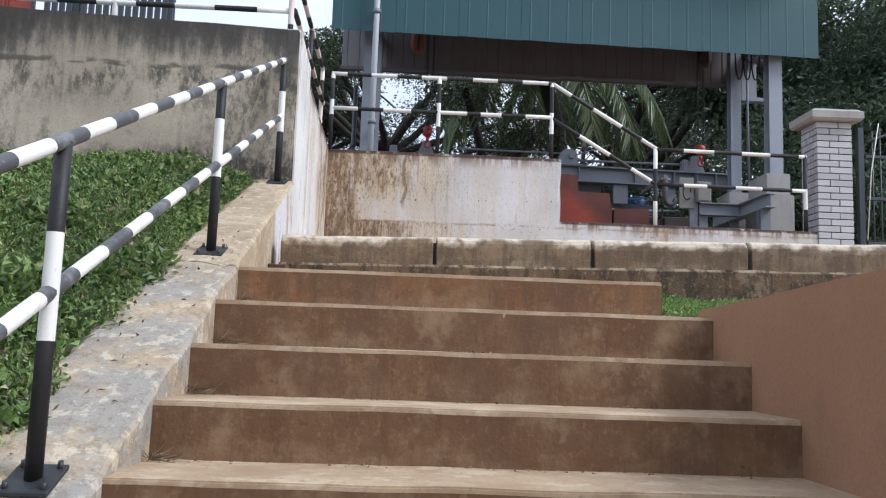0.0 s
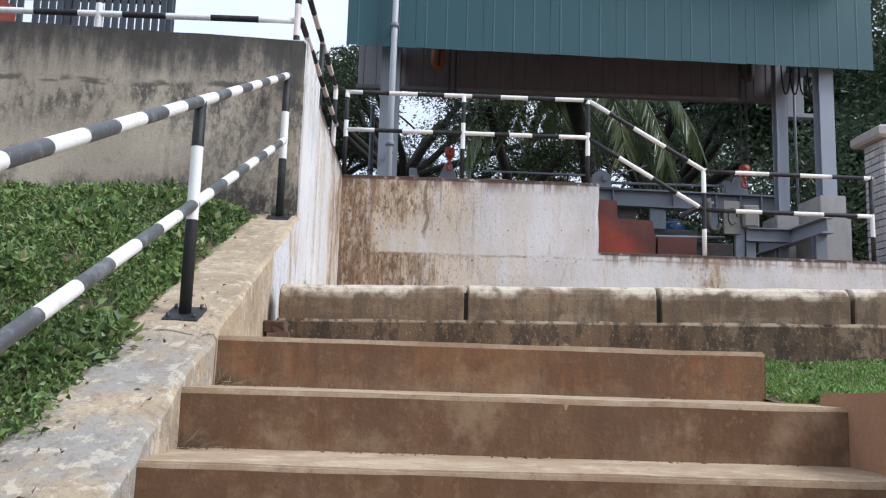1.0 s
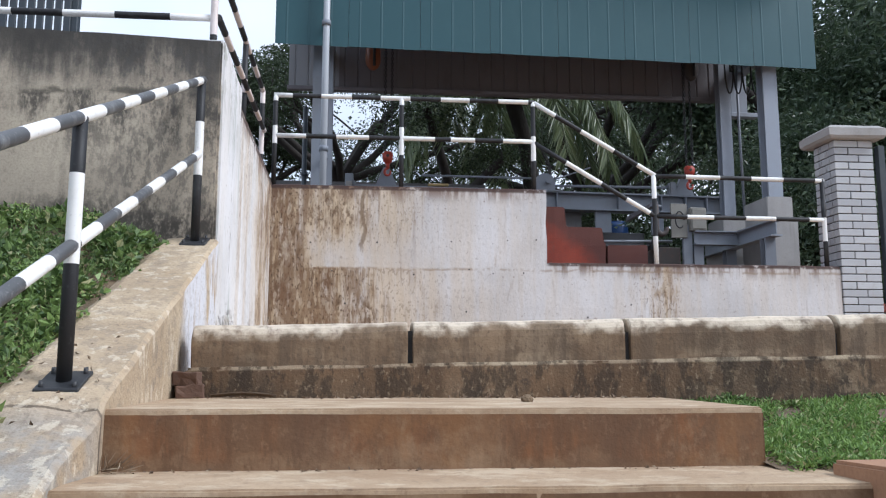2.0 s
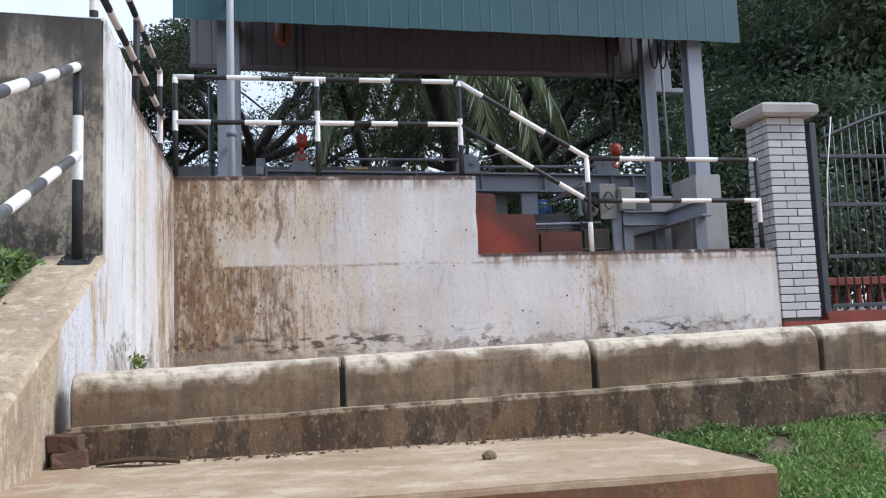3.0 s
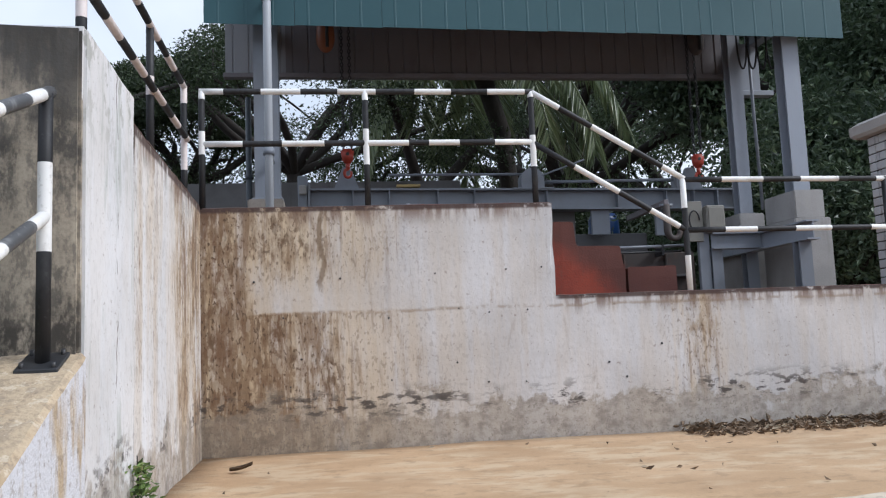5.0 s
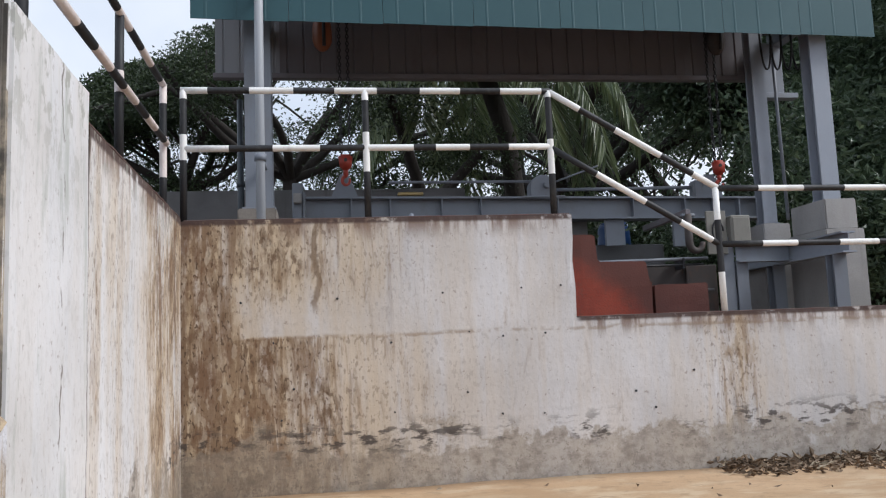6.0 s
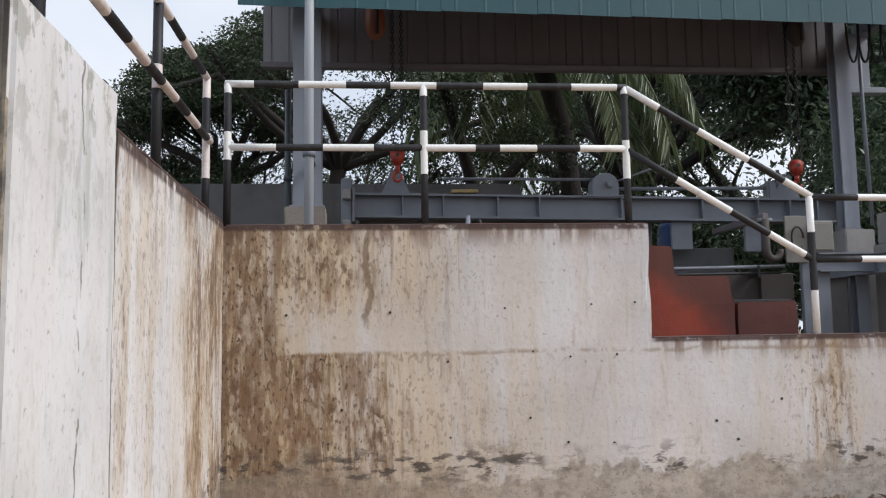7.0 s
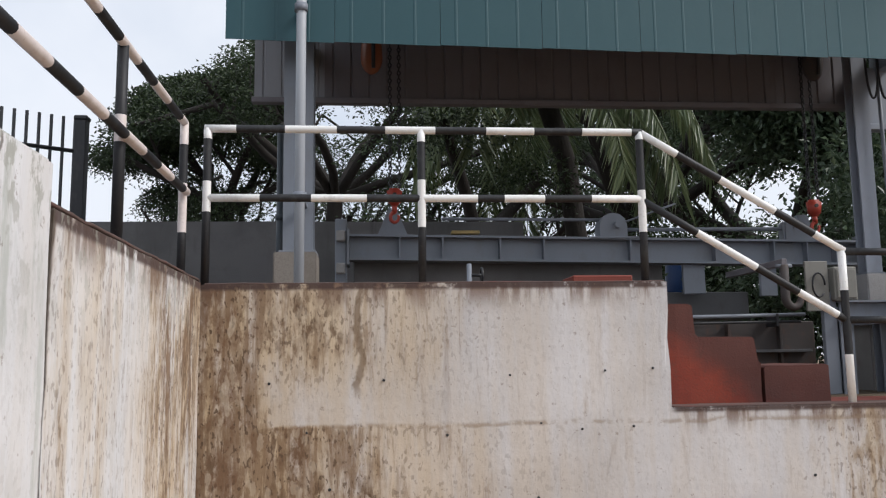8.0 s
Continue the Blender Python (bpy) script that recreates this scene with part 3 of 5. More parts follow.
def i_beam(p0, p1, height, width, thick=0.02, up=(0, 0, 1), bm=None):
    """A rolled I section between two points, its top flange at the points' level."""
    bm = bm or bmesh.new()
    p0, p1, up = Vector(p0), Vector(p1), Vector(up)
    way = (p1 - p0).normalized()
    side = way.cross(up).normalized()
    up = side.cross(way)
    w, t, q = width / 2, thick, thick * 0.35
    prof = [(-w, 0), (w, 0), (w, -t), (q, -t), (q, -height + t), (w, -height + t), (w, -height), (-w, -height), (-w, -height + t), (-q, -height + t), (-q, -t), (-w, -t)]
    a = [bm.verts.new(p0 + side * u + up * v) for u, v in prof]
    b = [bm.verts.new(p1 + side * u + up * v) for u, v in prof]
    for i in range(12):
        j = (i + 1) % 12
        bm.faces.new((a[i], a[j], b[j], b[i]))
    bm.faces.new(a[::-1])
    bm.faces.new(b)
    return bm


def leaves_mesh(name, centres, ways, length, width, material, parent=None, fold=0.25):
    """Many small leaves, each a folded diamond; arrays of places and directions."""
    centres, ways = np.asarray(centres, float), np.asarray(ways, float)
    n = len(centres)
    rng = np.random.default_rng(len(centres))
    ways = ways / np.linalg.norm(ways, axis=1, keepdims=True)
    rnd = rng.normal(size=(n, 3))
    side = np.cross(ways, rnd)
    side /= np.linalg.norm(side, axis=1, keepdims=True)
    up = np.cross(side, ways)
    ln = length * rng.uniform(0.6, 1.3, (n, 1))
    wd = width * rng.uniform(0.7, 1.25, (n, 1))
    mid = centres + ways * ln * 0.5
    v = np.stack([centres, mid + side * wd / 2 + up * wd * fold, centres + ways * ln - up * wd * fold, mid - side * wd / 2 + up * wd * fold], 1).reshape(-1, 3)
    k = np.arange(n)[:, None] * 4
    f = np.concatenate([k + np.array([[0, 1, 2]]), k + np.array([[0, 2, 3]])], 1).reshape(-1, 3)
    me = bpy.data.meshes.new(name)
    me.from_pydata(v.tolist(), [], f.tolist())
    return link(name, me, material, parent)


# ---- ground ----
def ground_height(x, y):
    if y < 5.8:
        return -0.35 if x > -1.0 and x < 1.75 else 0.0
    if y < 10.4:
        return 2.10
    return 3.28 if x < 5.6 else 2.30


xs = [-400, -120, -40, -12, -5, -2, -1.05, -0.95, 0, 1.7, 1.8, 3, 5.5, 5.7, 8, 14, 40, 120, 400]
ys = [-400, -100, -30, -8, -3, 0, 3, 5.7, 5.85, 8, 10.36, 10.44, 13, 18, 30, 60, 120, 400]
bm = bmesh.new()
grid = [[bm.verts.new((x, y, ground_height(x, y))) for x in xs] for y in ys]
for j in range(len(ys) - 1):
    for i in range(len(xs) - 1):
        bm.faces.new((grid[j][i], grid[j][i + 1], grid[j + 1][i + 1], grid[j + 1][i]))
structure(part("ground", bm, m_soil), "bare brown soil of the yard and slope", "ground")

# sandy road between the kerb and the whitewashed wall
bm = box(-0.93, 40, 5.66, 10.27, 2.0, 2.17)
cut(bm, 0, steps_between(-0.93, 8, 0.25))
cut(bm, 1, steps_between(5.66, 10.27, 0.25))
for v in bm.verts:
    if v.co.z > 2.1:
        v.co.z += 0.012 * noise.noise(v.co * 1.3) + 0.006 * noise.noise(v.co * 5)
structure(part("road", bm, m_road, smooth=True), "sandy tan concrete roadway with dust", "road")

# ---- stairs ----
RISE, RUN, NOSE_Y, NOSE_Z = 0.2085, 0.448, 4.447, 2.10
stairs = structure(thing("stairs", (0.4, 2.0, 0.0), "", ""), "worn brown concrete outdoor stairs with stained risers", "stairs")
for k in range(11):
    zt, yf = NOSE_Z - RISE * k + (0.006 if k else 0.0), NOSE_Y - RUN * k
    yb = 5.56 if k == 0 else yf + RUN + 0.10
    xr = 1.515 if k == 0 else 1.66
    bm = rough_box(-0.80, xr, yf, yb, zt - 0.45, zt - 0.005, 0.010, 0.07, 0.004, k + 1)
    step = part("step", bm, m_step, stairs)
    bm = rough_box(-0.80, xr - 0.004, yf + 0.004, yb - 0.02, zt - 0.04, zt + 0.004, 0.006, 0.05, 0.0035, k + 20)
    part("tread", bm, m_tread, step, "tan concrete tread, coloured paler for light from above")
structure(part("lower_landing", box(-3, 6, -9, NOSE_Y - RUN * 10 + 0.1, -0.6, NOSE_Z - RISE * 11), m_tread), "pale tan concrete landing below the stairs", "landing")

# brown rendered wall that holds the verge beside the stairs
bm = box(1.625, 1.84, -4.0, 4.22, -0.4, 1.90, 0.012, seg=2)
cut(bm, 1, steps_between(-4.0, 4.22, 0.25))
for v in bm.verts:
    if v.co.z > 1.5:
        v.co.z += 0.055 + 0.035 * max(-0.6, min(1.3, 3.9 - v.co.y))
structure(part("wall_stair_side", roughen(bm, 0.005, 2.0, 3), m_render), "smooth brown rendered retaining wall beside the stairs", "wall")


# ---- kerb ----
kerb = structure(thing("kerb", (3.0, 5.6, 2.1), "", ""), "long weathered concrete kerb, its rounded top coloured pale as if lit", "kerb")
joints = [-0.735, 0.305, 1.379, 2.464, 3.55, 4.64, 5.73, 6.82, 7.91, 9.0, 10.1]
for i in range(len(joints) - 1):
    a, b = joints[i] + 0.012, joints[i + 1] - 0.012
    rise = 0.023 * (a - 0.3)
    bm = bmesh.new()
    prof = [(5.565, 2.20), (5.565, 2.385), (5.570, 2.415), (5.585, 2.442), (5.61, 2.458), (5.645, 2.464), (5.80, 2.464), (5.83, 2.45), (5.83, 2.20)]
    ends = [[bm.verts.new((x, py, pz)) for py, pz in prof] for x in (a, b)]
    for k in range(len(prof)):
        q = (k + 1) % len(prof)
        bm.faces.new((ends[0][k], ends[0][q], ends[1][q], ends[1][k]))
    bm.faces.new(ends[0])
    bm.faces.new(ends[1][::-1])
    bmesh.ops.bevel(bm, geom=[e for e in bm.edges if abs(e.verts[0].co.x - e.verts[1].co.x) < 1e-6], offset=0.006, segments=1, affect="EDGES")
    cut(bm, 0, steps_between(a, b, 0.07))
    for v in bm.verts:
        if v.co.z > 2.3:
            v.co.z += 0.023 * (v.co.x - 0.3)
    roughen(bm, 0.007, 4.0, i)
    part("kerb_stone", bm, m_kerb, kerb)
part("joint_filler", box(-0.70, 10.0, 5.60, 5.79, 2.1, 2.42), m_mortar, kerb, "dark joint filling")
bm = box(-0.735, 14.0, 5.50, 5.80, 1.7, 2.262, 0.012, seg=2)
cut(bm, 0, steps_between(-0.735, 8.0, 0.08))
for v in bm.verts:
    if v.co.z > 2.0:
        v.co.z += 0.020 * (v.co.x - 0.3) * (1 if v.co.x < 6 else 6 / v.co.x)
part("footing", roughen(bm, 0.008, 3.5, 5), m_foot, kerb, "dark mossy concrete footing course")


# ---- left parapet and walls ----
def parapet_top(y):
    return 2.135 + 0.462 * (y - 4.46) if y < 4.46 else 2.145 + 0.394 * (y - 4.46)


bm = bmesh.new()
rows = []
n_rows = 110
for i in range(n_rows + 1):
    y = -1.0 + 7.7 * i / n_rows
    z = parapet_top(y)
    inner = -0.765 if y < 4.6 else -0.765 - 0.055 * min(1, (y - 4.6) / 2.0)
    outer = -1.17 - 0.10 * max(0, min(1, (4.2 - y) / 1.5))
    worn = 0.030 if y < 4.4 else 0.012
    ring = [(inner, -0.4), (inner, z - 0.022), (inner - 0.018, z - 0.004), (inner - 0.09, z), (inner - 0.2, z), (outer + 0.05, z - 0.002), (outer, z - 0.03), (outer, -0.4)]
    row = []
    for u, w in ring:
        q = Vector((u, y, w))
        q += noise.noise_vector(q * 3.5) * worn * 0.6 + noise.noise_vector(q * 11) * worn * 0.5
        row.append(bm.verts.new(q))
    rows.append(row)
for i in range(n_rows):
    for k in range(7):
        bm.faces.new((rows[i][k], rows[i][k + 1], rows[i + 1][k + 1], rows[i + 1][k]))
bm.faces.new(rows[0])
bm.faces.new(rows[-1][::-1])
structure(part("wall_parapet", bm, m_parapet), "sloping tan concrete parapet beside the stairs, worn and chipped", "parapet")

# mouldy concrete wall across the head of the bank
bm = box(-9.0, -0.845, 6.685, 6.78, 1.8, 4.30, 0.012, seg=2)
cut(bm, 0, steps_between(-4.5, -0.832, 0.10))
for v in bm.verts:
    if v.co.z > 4.0:
        v.co.z += 0.032 * min(4.0, -0.85 - v.co.x)
structure(part("wall_front", roughen(bm, 0.006, 3, 9), m_mould), "bare concrete wall blackened by mould, above the grass", "wall")

# whitewashed side wall: a taller first panel, then the long panel to the corner
def side_panel(y0, y1, x0, x1, top, name, seed, label):
    bm = box(-1.25, 0, y0, y1, 1.6, top, 0.014, seg=2)
    cut(bm, 1, steps_between(y0, y1, 0.10))
    cut(bm, 2, steps_between(1.6, top, 0.25))
    for v in bm.verts:
        if v.co.x > -0.6:
            s = (v.co.y - y0) / (y1 - y0)
            v.co.x += x0 + (x1 - x0) * s
    return structure(part(name, roughen(bm, 0.006, 2.5, seed), m_side), label, "wall")


side_panel(6.70, 7.68, -0.832, -0.868, 4.315, "wall_side_front", 2, "freshly whitewashed concrete wall panel, streaked grey")
side_panel(7.688, 10.27, -0.875, -0.94, 4.185, "wall_side", 4, "whitewashed concrete wall with brown rain streaks")

# dark grime along the top edge of the long panel
bm = box(-0.205, -0.004, 7.70, 10.25, 4.178, 4.193, 0.004)
cut(bm, 1, steps_between(7.70, 10.25, 0.07))
for v in bm.verts:
    v.co.x += -0.875 - 0.065 * (v.co.y - 7.688) / 2.582
part("coping_paint", roughen(bm, 0.006, 6, 3), m_coping, bpy.data.objects["wall_side"], "dark grimy red paint on the coping")

# terrace on top, behind the front wall
structure(part("terrace_floor", box(-30, -1.26, 6.99, 60, 3.0, 4.26), m_cement), "grey cement terrace behind the walls", "floor")

# ---- back wall ----
bm = bmesh.new()
prof = [(-1.25, 1.6), (5.315, 1.6), (5.315, 3.362), (2.01, 3.362), (2.01, 4.165), (-1.25, 4.165)]
front = [bm.verts.new((x, 10.285, z)) for x, z in prof]
face = bm.faces.new(front)
more = bmesh.ops.extrude_face_region(bm, geom=[face])["geom"]
for v in more:
    if isinstance(v, bmesh.types.BMVert):
        v.co.y += 0.23
edges = [e for e in bm.edges if all(v.co.z > 3.0 for v in e.verts) and all(v.co.y < 10.3 for v in e.verts)]
bmesh.ops.bevel(bm, geom=edges, offset=0.010, segments=2, affect="EDGES")
cut(bm, 0, steps_between(-1.25, 5.315, 0.12))
cut(bm, 2, steps_between(1.6, 4.165, 0.18))
for v in bm.verts:
    if abs(v.co.x - 2.01) < 0.02 and abs(v.co.z - 3.74) < 0.09:
        v.co.x -= 0.012
        v.co.y += 0.006
wall_back = part("wall_back", roughen(bm, 0.007, 2.2, 6), m_back)
structure(wall_back, "stepped whitewashed concrete wall with brown stains", "wall")
# red rim of paint along the coping
for x0, x1, zt in ((-0.93, 2.0, 4.165), (2.02, 5.3, 3.362)):
    bm = box(x0, x1, 10.30, 10.50, zt - 0.004, zt + 0.007, 0.004)
    cut(bm, 0, steps_between(x0, x1, 0.08))
    part("coping_paint", roughen(bm, 0.003, 6, x0), m_coping, wall_back, "dark grimy red paint on the coping")
# formwork tie holes: dark discs stand in for the shade inside them
hole_places = [(-0.52, 3.55), (0.18, 3.56), (0.97, 3.58), (1.58, 3.60), (1.89, 3.61), (-0.29, 3.25), (0.57, 3.22), (1.16, 3.28), (1.42, 3.24), (1.75, 3.25),
               (-0.15, 2.91), (-0.24, 2.69), (0.58, 2.71), (1.13, 2.83), (1.39, 2.66), (1.71, 2.65), (2.59, 2.65), (2.44, 2.78), (2.92, 2.92)]
for x, z in hole_places:
    ring = tube(bmesh.new(), [(x, 10.277, z), (x, 10.30, z)], random.uniform(0.006, 0.010), 8)
    part("tie_hole", ring, m_dark, wall_back)

# ---- striped pipe railings ----
R = 0.025


def railing(name, at, label, pieces, plates=(), paints=(m_white, m_black), group=""):
    rail = thing(name, at, label, "railing", group)
    for kind, p0, p1, lengths, first in pieces:
        part(kind, banded(p0, p1, R if kind != "post" else R * 1.05, lengths, first), [paints[0], m_black if kind == "post" else paints[1]], rail)
    for x, y, z, slope in plates:
        bm = box(x - 0.075, x + 0.075, y - 0.075, y + 0.075, z - 0.004, z + 0.012, 0.003)
        for sx in (-1, 1):
            for sy in (-1, 1):
                tube(bm, [(x + 0.055 * sx, y + 0.055 * sy, z), (x + 0.055 * sx, y + 0.055 * sy, z + 0.03)], 0.009, 6)
        for v in bm.verts:
            v.co.z += slope * (v.co.y - y)
        part("base_plate", bm, m_dark, rail, "dark bolted steel base plate")
    return rail


YR = 10.33
TOP, MID = 5.165, 4.715
railing("pipe_railing", (2.0, YR, 4.165), "black and white striped pipe railing along the stepped wall", [
    ("post", (-0.93, YR, 4.15), (-0.93, YR, TOP), [0.46, 0.20, 0.27, 0.2], 1),
    ("post", (0.43, YR, 4.15), (0.43, YR, TOP), [0.37, 0.31, 0.26, 0.2], 1),
    ("post", (1.885, YR, 4.15), (1.885, YR, TOP), [0.34, 0.27, 0.33, 0.2], 1),
    ("post", (3.235, YR, 3.35), (3.235, YR, 4.365), [0.32, 0.43, 0.3], 0),
    ("post", (5.19, YR, 3.35), (5.19, YR, 4.36), [0.30, 0.28, 0.5], 1),
    ("top_rail", (-0.95, YR, TOP), (1.90, YR, TOP), [0.20, 0.30, 0.325], 0),
    ("mid_rail", (-0.93, YR, MID), (1.885, YR, MID), [0.33, 0.33, 0.34, 0.33, 0.38, 0.18, 0.27, 0.31, 0.4], 0),
    ("top_rail", (1.885, YR, TOP), (3.25, YR, 4.365), [0.30, 0.33, 0.42, 0.30, 0.4], 0),
    ("mid_rail", (1.885, YR, MID - 0.01), (3.235, YR, 3.905), [0.42, 0.44, 0.32, 0.30, 0.3], 1),
    ("top_rail", (3.235, YR, 4.36), (5.21, YR, 4.345), [0.36, 0.40, 0.36, 0.38], 1),
    ("mid_rail", (3.235, YR, 3.905), (5.19, YR, 3.895), [0.36, 0.30, 0.37, 0.36, 0.38, 0.3], 1),
])
railing("pipe_railing", (-1.05, 8.8, 4.2), "striped pipe railing on the side wall, white bands yellowed pink", [
    ("post", (-1.06, 10.25, 4.15), (-1.06, 10.25, 5.18), [0.32, 0.30, 0.24, 0.2], 1),
    ("post", (-1.05, 8.92, 4.15), (-1.05, 8.92, 5.18), [0.55, 0.13, 0.5], 1),
    ("post", (-1.03, 7.33, 4.2), (-1.03, 7.33, 5.18), [0.40, 0.26, 0.5], 1),
    ("top_rail", (-1.03, 7.33, 5.18), (-1.06, 10.26, 5.18), [0.25, 0.30, 0.31], 1),
    ("mid_rail", (-1.00, 7.33, 4.73), (-1.03, 10.22, 4.73), [0.30, 0.30, 0.31], 1),
], paints=(m_pink, m_black))
railing("pipe_railing", (-3.0, 7.35, 4.3), "striped pipe railing along the terrace edge", [
    ("post", (-2.62, 7.35, 4.2), (-2.62, 7.35, 5.18), [0.6, 0.2, 0.3], 0),
    ("post", (-4.3, 7.35, 4.2), (-4.3, 7.35, 5.18), [0.6, 0.2, 0.3], 0),
    ("top_rail", (-1.03, 7.35, 5.18), (-6.0, 7.35, 5.18), [0.30], 0),
    ("mid_rail", (-1.03, 7.35, 4.73), (-6.0, 7.35, 4.73), [0.30, 0.40, 0.36], 0),
])


def stair_rail(y):
    return 3.155 + 0.4235 * (y - 4.6)


XP = -0.945
pieces = []
for y in (0.52, 2.59, 4.57, 6.60):
    pieces.append(("post", (XP, y, parapet_top(y) - 0.02), (XP, y, stair_rail(y)), [0.42, 0.34, 0.5], 1))
pieces.append(("top_rail", (XP, 6.645, stair_rail(6.645)), (XP, -0.9, stair_rail(-0.9)), [0.10, 0.17, 0.27, 0.25], 1))
pieces.append(("mid_rail", (XP, 6.60, stair_rail(6.60) - 0.47), (XP, -0.9, stair_rail(-0.9) - 0.47), [0.16, 0.27, 0.25], 0))
railing("pipe_railing", (XP, 3.0, 1.4), "striped pipe handrail on the stair parapet, black bands worn grey", pieces,
        [(XP, y, parapet_top(y), 0.40) for y in (0.52, 2.59, 4.57, 6.60)], (m_white, m_worn))


# ---- steel shed ----
def ribbed_sheet(p0, p1, z0, z1, pitch=0.21, rib=0.016, thick=0.004):
    """A profiled steel sheet between two plan points, upright ribs at a steady pitch."""
    bm = bmesh.new()
    p0, p1 = Vector((*p0, 0)), Vector((*p1, 0))
    way = (p1 - p0).normalized()
    out = Vector((way.y, -way.x, 0))
    total = (p1 - p0).length
    pts, u = [(0.0, 0.0)], pitch / 2
    while u < total - 0.03:
        pts += [(u - 0.016, 0.0), (u - 0.007, rib), (u + 0.007, rib), (u + 0.016, 0.0)]
        u += pitch
    pts.append((total, 0.0))
    loop = pts + [(u, d - thick) for u, d in reversed(pts)]
    lo = [bm.verts.new(p0 + way * u + out * d + Vector((0, 0, z0))) for u, d in loop]
    hi = [bm.verts.new(p0 + way * u + out * d + Vector((0, 0, z1))) for u, d in loop]
    for i in range(len(loop)):
        j = (i + 1) % len(loop)
        bm.faces.new((lo[i], lo[j], hi[j], hi[i]))
    n = len(pts)
    for i in range(n - 1):
        bm.faces.new((lo[i], lo[i + 1], lo[2 * n - 2 - i], lo[2 * n - 1 - i]))
        bm.faces.new((hi[i], hi[2 * n - 1 - i], hi[2 * n - 2 - i], hi[i + 1]))
    return bm


shed = thing("steel_shed", (2.8, 13.4, 3.3), "grey steel hoist shed with a deep teal ribbed sheet fascia", "shed")
FA, FB = Vector((-1.225, 12.50)), Vector((6.74, 12.95))
for i in range(8):
    a, b = FA.lerp(FB, i / 8), FA.lerp(FB, (i + 1) / 8 - 0.0006)
    z = 6.615 + 0.08 * (i + 0.5) / 8
    part("fascia_sheet", ribbed_sheet((a.x, a.y), (b.x, b.y), z, 8.6, 0.30, 0.003), m_teal, shed, "teal painted ribbed steel sheet")
# First sheet keeps the open-sky tone; the others carry painted roof shade
for i in range(7):
    a, b = (-1.20, -0.42) if i == 0 else (-0.426 + 1.06 * (i - 1), -0.414 + 1.06 * i)
    part("rear_sheet", ribbed_sheet((a, 14.20 + 0.006 * (i % 2)), (b, 14.20 + 0.006 * (i % 2)), 6.60, 8.6, 0.205, -0.012), m_clad if i == 0 else m_clad_dark, shed, "grey ribbed steel cladding sheet" if i == 0 else "brown ribbed steel cladding sheet, darkened for the roof's shade")
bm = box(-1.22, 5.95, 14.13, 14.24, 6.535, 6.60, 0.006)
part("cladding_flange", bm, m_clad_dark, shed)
bm = box(-1.35, 6.9, 12.35, 15.6, 8.6, 8.68, 0.01)
part("roof", bm, m_teal, shed)
# columns
for x, y, w, z0 in ((-0.59, 13.05, 0.28, 4.70), (6.07, 13.20, 0.22, 4.70), (5.71, 13.95, 0.18, 4.56)):
    bm = i_beam((x, y, z0), (x, y, 8.58), w, w, 0.022, (0, -1, 0))
    for v in bm.verts:
        v.co.y -= w / 2
    col = part("column", bm, m_steel if x < 0 else m_steel_lt, shed, "grey painted steel column")
    bm = box(x - w * 0.62, x + w * 0.62, y - w * 0.62, y + w * 0.62, z0 - 0.02, z0 + 0.012, 0.003)
    part("base_plate", bm, m_steel, col)
for x in (-0.59, 6.07):
    bm = i_beam((x, 13.2, 7.2), (x, 14.2, 7.2), 0.25, 0.15, 0.02)
    part("tie_beam", bm, m_steel, shed)
bm = i_beam((-1.1, 13.05, 7.35), (6.6, 13.25, 7.35), 0.35, 0.18, 0.022)
part("runway_beam", bm, m_steel, shed)
# drain pipe in front of the first column
bm = tube(bmesh.new(), [(-0.525, 12.42, 8.66), (-0.53, 12.42, 6.5), (-0.535, 12.42, 3.27)], 0.046, 14)
pipe = part("drain_pipe", bm, m_pipe, shed, "pale grey drain pipe")
for z in (5.1, 6.86, 7.9):
    bm = tube(bmesh.new(), [(-0.532, 12.42, z), (-0.532, 12.42, z + 0.07)], 0.062, 14)
    box(-0.56, -0.50, 12.44, 12.93 if z < 6 else 12.53, z + 0.015, z + 0.055, 0.004, bm)
    part("bracket", bm, m_steel, pipe)
# right head: switch panel and cable loops
bm = box(5.86, 6.14, 14.0, 14.1, 6.30, 7.0, 0.01)
part("end_panel", bm, m_steel_lt, shed, "pale grey end panel")
bm = box(5.84, 6.30, 13.95, 14.1, 6.24, 6.31, 0.006)
part("shelf_angle", bm, m_steel_lt, shed)
cable = thing("hanging_cable", (5.9, 13.4, 6.6), "black cable hanging in slack loops below the fascia", "cable")
for i in range(4):
    x = 5.62 + 0.14 * i
    pts = [(x + 0.06 * math.cos(a), 13.45 + 0.05 * math.sin(a * 0.5), 6.98 - 0.52 * math.sin(a) ** 0.8 if math.sin(a) > 0 else 6.98) for a in [math.pi * k / 14 for k in range(15)]]
    part("loop", tube(bmesh.new(), pts, 0.013, 8), m_rubber, cable)
bm = tube(bmesh.new(), [(5.88, 13.78, 7.0), (5.88, 13.78, 6.0), (5.90, 13.78, 4.6)], 0.022, 8)
part("conduit", bm, m_steel, cable, "grey steel conduit")

